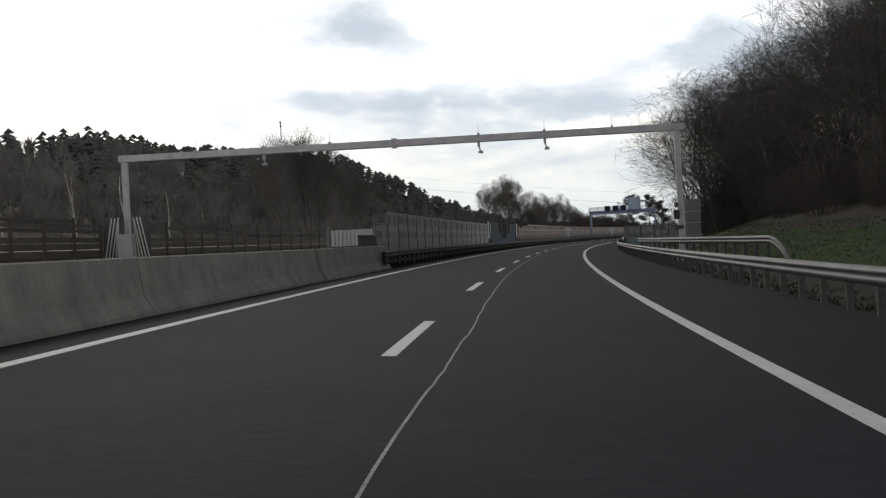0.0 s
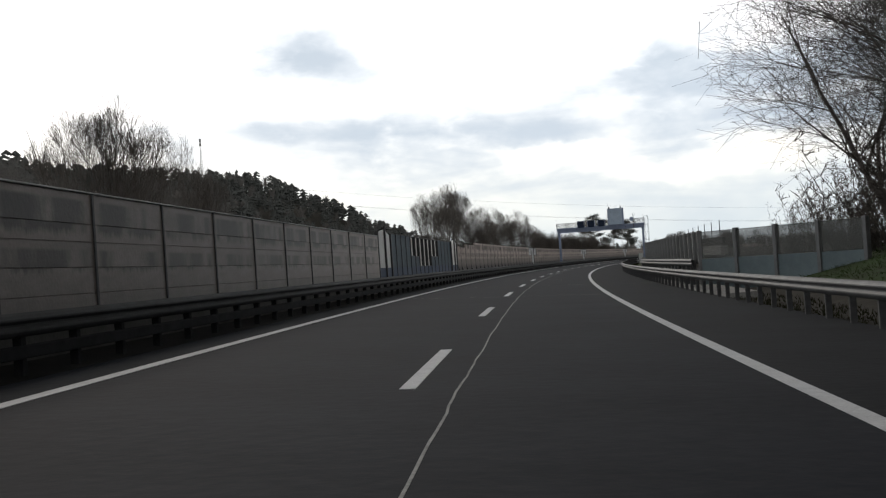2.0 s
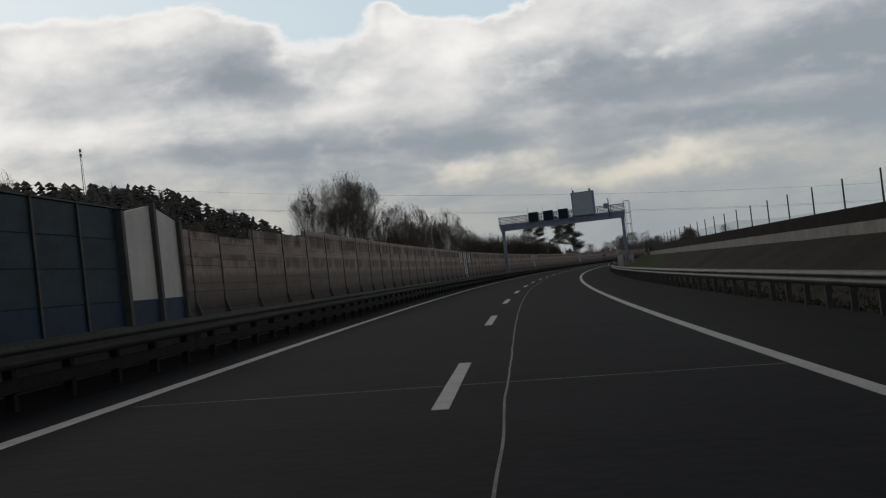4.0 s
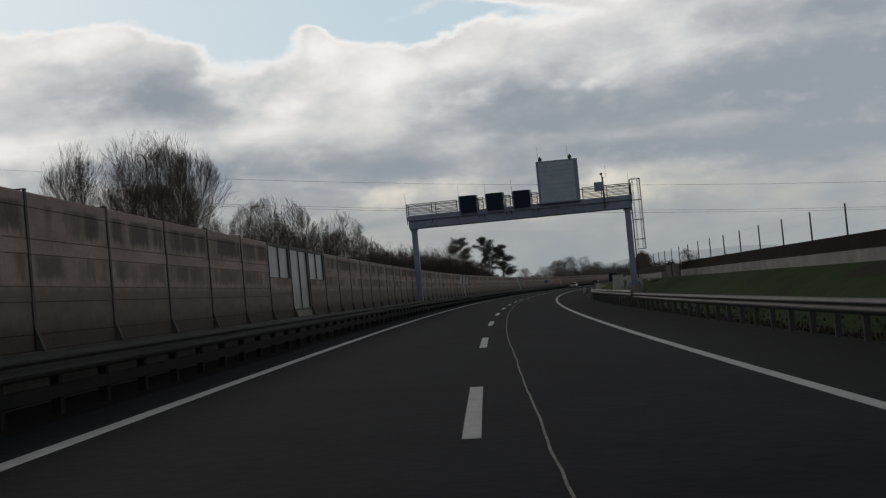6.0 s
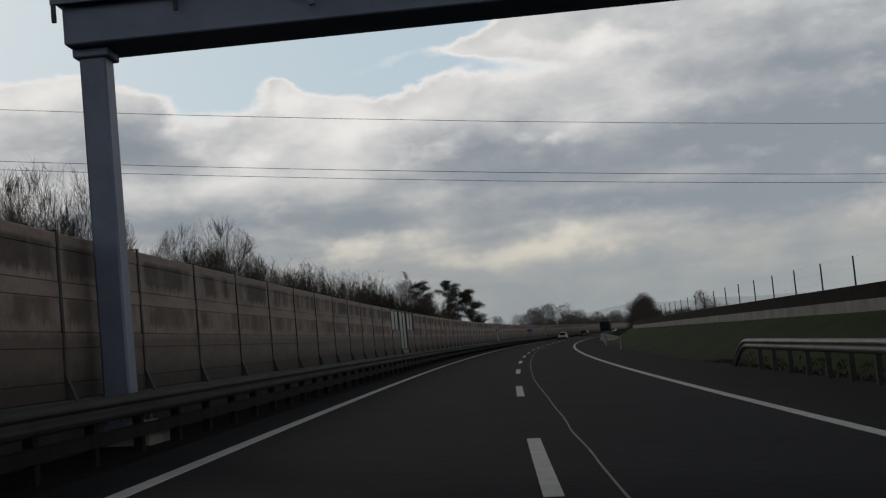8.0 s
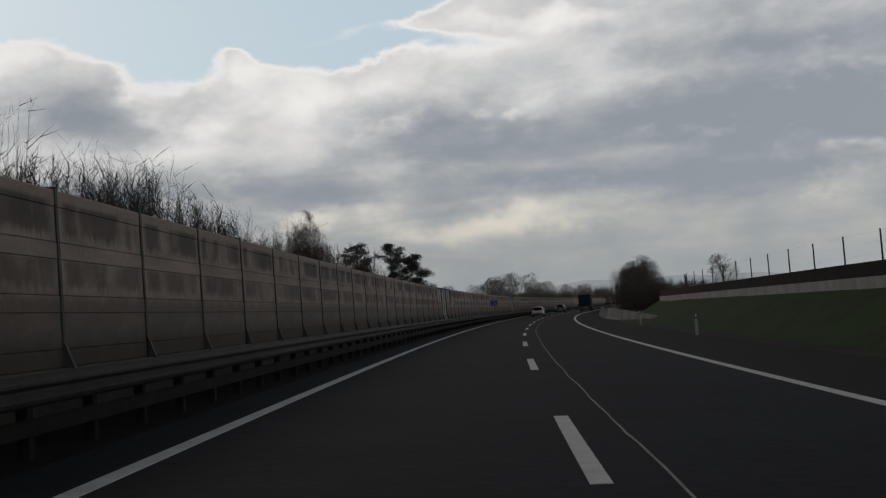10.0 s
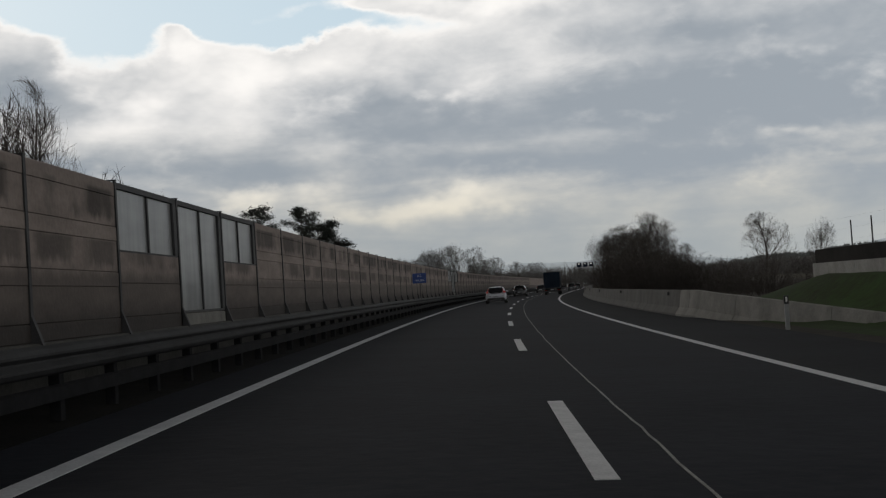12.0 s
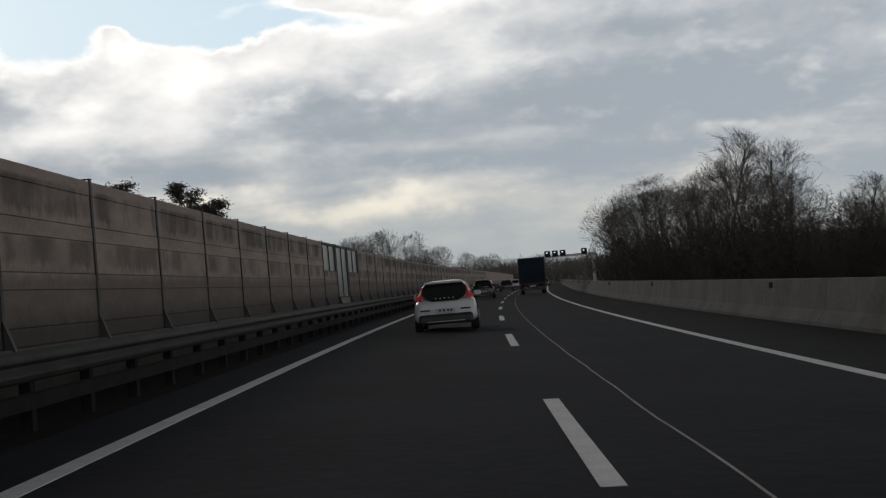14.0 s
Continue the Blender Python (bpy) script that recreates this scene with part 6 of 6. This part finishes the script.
# ---- vehicles ----
TYRE = material("tyre_rubber", (0.008, 0.008, 0.008), (0.016, 0.016, 0.016), 8.0, 0.85, fine=0.3)
RIM = material("alloy_rim", (0.30, 0.30, 0.31), (0.42, 0.42, 0.43), 6.0, 0.35, 0.8)
CARGLASS = material("car_glass", (0.006, 0.007, 0.008), (0.010, 0.011, 0.012), 2.0, 0.08, spec=0.6)
CARWHITE = material("white_car_paint", (0.46, 0.48, 0.52), (0.53, 0.55, 0.59), 1.5, 0.25, fine=0.1, spec=0.6)
CARDARK = material("dark_car_paint", (0.012, 0.013, 0.016), (0.020, 0.021, 0.024), 1.5, 0.25, fine=0.1, spec=0.6)
CARGREY = material("silver_car_paint", (0.40, 0.41, 0.42), (0.48, 0.49, 0.50), 1.5, 0.25, 0.2, fine=0.1)
TARP = material("blue_tarpaulin", (0.007, 0.013, 0.022), (0.014, 0.023, 0.036), 0.9, 0.8, bump=0.2, fine=0.2, spec=0.15)
REDLAMP = lamp_material("tail_lamp_lit", (0.40, 0.035, 0.03), 0.10)
PLATE = material("number_plate", (0.34, 0.36, 0.39), (0.42, 0.44, 0.47), 4.0, 0.4)


def loft(rings, mat_name):
    """A closed skin through rings of the same count."""
    v, f = [], []
    k = len(rings[0])
    for r in rings:
        v += r
    for i in range(len(rings) - 1):
        for j in range(k):
            a, b = i * k + j, i * k + (j + 1) % k
            f.append((a, a + k, b + k, b))
    f.append(tuple(range(k)))
    f.append(tuple((len(rings) - 1) * k + j for j in reversed(range(k))))
    return v, f


def ring(y, wide, low, high, tumble, n=5.0, lean=0.0):
    """One cross-section of a car body: squarish below, drawn in towards the top."""
    pts = []
    for i in range(24):
        a = 2 * math.pi * i / 24
        c, s = math.cos(a), math.sin(a)
        x = math.copysign(abs(c) ** (2 / n), c)
        z = math.copysign(abs(s) ** (2 / n), s)
        h = (z + 1) / 2
        pts.append(Vector((x * wide * (1 - tumble * h * h), y + lean * h, low + (high - low) * h)))
    return pts


def wheel(parent, x, y, r, w, mirrored):
    bm = bmesh.new()
    m = Matrix.Translation((x, y, r)) @ Matrix.Rotation(radians(90), 4, "Y")
    bmesh.ops.create_cone(bm, cap_ends=True, segments=24, radius1=r, radius2=r, depth=w, matrix=m)
    bmesh.ops.bevel(bm, geom=[e for e in bm.edges if abs(e.calc_face_angle(0)) > 1.0], offset=0.03, segments=2, affect="EDGES")
    tyre = part("wheel", bm, TYRE, parent, "black tyre on an alloy rim")
    bm = bmesh.new()
    bmesh.ops.create_cone(bm, cap_ends=True, segments=18, radius1=r * 0.64, radius2=r * 0.6, depth=w + 0.02, matrix=m)
    part("rim", bm, RIM, tyre, "metal rim")


def skin(name, rings, mat, parent, label=""):
    v, f = loft(rings, name)
    me = mesh_from(name, v, f, mat, True)
    bm = bmesh.new()
    bm.from_mesh(me)
    bmesh.ops.recalc_face_normals(bm, faces=bm.faces)
    bm.to_mesh(me)
    bm.free()
    ob = piece(name, me, parent, Matrix())
    if label:
        tagged(ob, label)
    return ob


def hatchback(s, l, paint, label, tall=1.44, wide=0.90, length=4.37, lamps=True, boxy=0.0):
    """A five-door hatchback, tail towards the camera at y = 0."""
    car = thing("car", stand(s, l, 0), label, "car", "cars on the motorway")
    belt = tall * 0.66
    skin("body", [ring(0.06, wide * 0.78, 0.34, belt * 0.84, 0.03, 3.4), ring(0.01, wide * 0.90, 0.32, belt * 0.92, 0.05, 4.5, 0.10), ring(0.16, wide * 0.975, 0.26, belt * 1.0, 0.07, 5, 0.12), ring(0.36, wide * 0.995, 0.23, belt * 1.02, 0.07, 5, 0.08),
                  ring(0.8, wide, 0.20, belt * 1.03, 0.09, 5), ring(2.0, wide * 0.985, 0.19, belt * 1.0, 0.07, 6), ring(3.1, wide * 0.99, 0.19, belt * 0.95, 0.08, 6),
                  ring(3.9, wide * 0.96, 0.21, belt * 0.80, 0.12, 5), ring(length - 0.1, wide * 0.82, 0.24, belt * 0.66, 0.12, 4), ring(length, wide * 0.62, 0.30, belt * 0.55, 0.1, 4)], paint, car)
    skin("cabin", [ring(0.16, wide * 0.82, belt * 0.78, tall * 0.86, 0.22, 4, 0.16 - boxy * 0.3), ring(0.30, wide * 0.86, belt * 0.8, tall * 0.955, 0.28, 4.5, 0.16 - boxy * 0.3), ring(0.66 - boxy, wide * 0.87, belt * 0.8, tall * 0.985, 0.29, 5, 0.06), ring(1.3, wide * 0.87, belt * 0.8, tall, 0.30, 5),
                   ring(2.1, wide * 0.87, belt * 0.8, tall * 0.995, 0.30, 5), ring(2.6, wide * 0.86, belt * 0.8, tall * 0.93, 0.25, 5), ring(3.2, wide * 0.8, belt * 0.78, belt * 1.0, 0.2, 5)], paint, car, "painted roof and pillars")
    # rear window and dark tailgate glass
    bm = bmesh.new()
    k, w = tall / 1.44, wide / 0.9
    q = [(-0.36, 0.10, 0.86), (0.36, 0.10, 0.86), (0.52, 0.12, 0.93), (0.62, 0.20, 1.08), (0.60, 0.34, 1.24), (0.53, 0.44, 1.33), (-0.53, 0.44, 1.33), (-0.60, 0.34, 1.24), (-0.62, 0.20, 1.08), (-0.52, 0.12, 0.93)]
    q = [(x * w, y - 0.06 - boxy * 0.6 * (z - 0.8), z * k) for x, y, z in q]
    a = [bm.verts.new(p) for p in q]
    b = [bm.verts.new((p[0] * 0.96, p[1] + 0.22, p[2] - 0.01)) for p in q]
    bm.faces.new(a[::-1])
    bm.faces.new(b)
    for i in range(len(q)):
        j = (i + 1) % len(q)
        bm.faces.new((a[i], a[j], b[j], b[i]))
    bmesh.ops.recalc_face_normals(bm, faces=bm.faces)
    rear = part("rear_window", bm, CARGLASS, car, "dark tinted rear window")
    for x in np.linspace(-0.24, 0.24, 5):
        bm = bmesh.new()
        box(bm, x - 0.018, 0.028, 0.925 * k, x + 0.018, 0.06, 0.925 * k + 0.026, 0.004)
        part("lettering_bar", bm, RIM, rear, "bright bar in place of lettering")
    bm = bmesh.new()
    box(bm, -0.54, 0.27 - boxy * 0.6, tall * 0.935, 0.54, 0.62 - boxy, tall * 0.972, 0.012)
    part("roof_spoiler", bm, paint, car)
    for sx in (-1, 1):
        bm = bmesh.new()
        q = [(0.60, 0.40, 1.26), (0.635, 0.42, 1.26), (0.69, 0.28, 1.10), (0.80, 0.20, 1.00), (0.845, 0.17, 0.94), (0.79, 0.10, 0.905), (0.66, 0.055, 0.91), (0.645, 0.09, 0.97), (0.66, 0.18, 1.08)]
        a = [bm.verts.new((sx * x * w, y - 0.075 - boxy * 0.6 * (z - 0.8), z * k)) for x, y, z in q]
        b = [bm.verts.new((sx * x * w * 0.95, y + 0.20, z * k)) for x, y, z in q]
        bm.faces.new(a)
        bm.faces.new(b[::-1])
        for i in range(len(q)):
            j = (i + 1) % len(q)
            bm.faces.new((a[i], b[i], b[j], a[j]))
        bmesh.ops.recalc_face_normals(bm, faces=bm.faces)
        part("tail_lamp", bm, REDLAMP if lamps else TAILRED, car, "red tail lamp")
        # side windows
        bm = bmesh.new()
        q = [(0.55, belt * 1.03), (2.9, belt * 1.0), (2.35, tall * 0.93), (0.75, tall * 0.92)]
        a = [bm.verts.new((sx * (wide * 0.87 if z < belt * 1.1 else wide * 0.70), y, z)) for y, z in q]
        b = [bm.verts.new((sx * (wide * 0.80 if z < belt * 1.1 else wide * 0.62), y, z)) for y, z in q]
        bm.faces.new(a)
        bm.faces.new(b[::-1])
        for i in range(4):
            bm.faces.new((a[i], b[i], b[(i + 1) % 4], a[(i + 1) % 4]))
        bmesh.ops.recalc_face_normals(bm, faces=bm.faces)
        part("side_window", bm, CARGLASS, car, "dark side windows")
        bm = bmesh.new()
        box(bm, sx * wide * 0.97 - 0.09, 2.62, belt * 0.98, sx * wide * 0.97 + 0.11 * sx + 0.03, 2.78, belt * 1.12, 0.03)
        part("wing_mirror", bm, paint, car)
        bm = bmesh.new()
        box(bm, sx * 0.56 - 0.14, -0.012, 0.60, sx * 0.56 + 0.14, 0.06, 0.64, 0.008)
        part("bumper_slot", bm, BLACK, car, "narrow dark slot in the bumper")
        for y in (0.78, 3.42):
            wheel(car, sx * (wide - 0.11), y, 0.33, 0.22, sx < 0)
    bm = bmesh.new()
    box(bm, -0.76, -0.02, 0.22, 0.76, 0.2, 0.50, 0.06)
    bumper = part("lower_bumper", bm, BLACK, car, "black lower bumper")
    bm = bmesh.new()
    box(bm, -0.52, -0.035, 0.285, 0.52, -0.01, 0.305, 0.004)
    part("trim", bm, RIM, bumper, "bright trim strip")
    bm = bmesh.new()
    box(bm, -0.27, -0.02, 0.54, 0.27, 0.01, 0.54 + 0.12, 0.006)
    plate = part("number_plate", bm, PLATE, car, "pale plate with plain bars")
    for x in (-0.15, -0.04, 0.08, 0.17):
        bm = bmesh.new()
        box(bm, x - 0.03, -0.026, 0.57, x + 0.03, -0.012, 0.63)
        part("bar", bm, BLACK, plate)
    bm = bmesh.new()
    rod(bm, (0, 0.75, tall - 0.01), (0, 0.62, tall + 0.07), 0.03, 0.012, 6)
    part("aerial", bm, paint, car)
    return car


TAILRED = material("tail_lamp_glass", (0.10, 0.008, 0.008), (0.14, 0.010, 0.010), 4.0, 0.2)
hatchback(531.6, 1.62, CARWHITE, "white five-door hatchback with lit red tail lamps on the asphalt")
hatchback(599.0, 1.75, CARDARK, "dark estate car on the asphalt ahead of the white hatchback", 1.55, 0.92, 4.6, False, 0.2)
hatchback(662.0, 1.35, CARDARK, "dark hatchback on the asphalt beside the lorry", 1.50, 0.90, 4.4, False)
hatchback(690.0, 0.95, CARGREY, "pale silver car on the asphalt behind a dark one", 1.48, 0.90, 4.4, False)
hatchback(706.0, -3.3, CARDARK, "dark car on the asphalt ahead of the lorry", 1.6, 0.92, 4.6, False, 0.2)
hatchback(752.0, -3.6, CARDARK, "small distant dark car near the hard shoulder", 1.5, 0.90, 4.4, False)


def lorry(s, l):
    ob = thing("lorry", stand(s, l, 0), "lorry with a dark blue tarpaulin box body", "lorry")
    bm = bmesh.new()
    box(bm, -1.25, 0, 0.95, 1.25, 7.2, 3.42, 0.05)
    body = part("box_body", bm, TARP, ob, "dark blue tarpaulin box")
    bm = bmesh.new()
    for x in (-1.22, 1.22):
        box(bm, x - 0.04, -0.03, 0.95, x + 0.04, 0.03, 3.42, 0.01)
    box(bm, -1.25, -0.03, 3.34, 1.25, 0.03, 3.42, 0.01)
    box(bm, -1.25, -0.03, 0.93, 1.25, 0.03, 1.05, 0.01)
    part("frame", bm, DARK_ZINC, body, "dark rear frame")
    bm = bmesh.new()
    box(bm, -0.45, 0.1, 0.6, 0.45, 8.8, 0.95, 0.03)
    part("chassis", bm, BLACK, ob)
    bm = bmesh.new()
    box(bm, -1.15, 0.05, 0.42, 1.15, 0.16, 0.56, 0.02)
    for x in (-0.6, 0.6):
        box(bm, x - 0.05, 0.06, 0.5, x + 0.05, 0.16, 0.95)
    part("underrun_bar", bm, ZINC, ob, "pale underrun bar")
    for x in (-0.95, 0.95):
        bm = bmesh.new()
        box(bm, x - 0.2, -0.01, 0.62, x + 0.2, 0.06, 0.76, 0.01)
        part("tail_lamp", bm, TAILRED, ob, "red tail lamp")
    bm = bmesh.new()
    box(bm, -0.26, -0.01, 0.72, 0.26, 0.03, 0.84, 0.006)
    part("number_plate", bm, PLATE, ob, "pale plate")
    bm = bmesh.new()
    box(bm, -1.15, 7.4, 0.7, 1.15, 9.2, 2.75, 0.15)
    part("cab", bm, CARDARK, ob, "dark driver's cab")
    for x in (-1.0, 1.0):
        for y in (1.6, 8.2):
            wheel(ob, x, y, 0.48, 0.34, False)


lorry(616.0, -2.3)
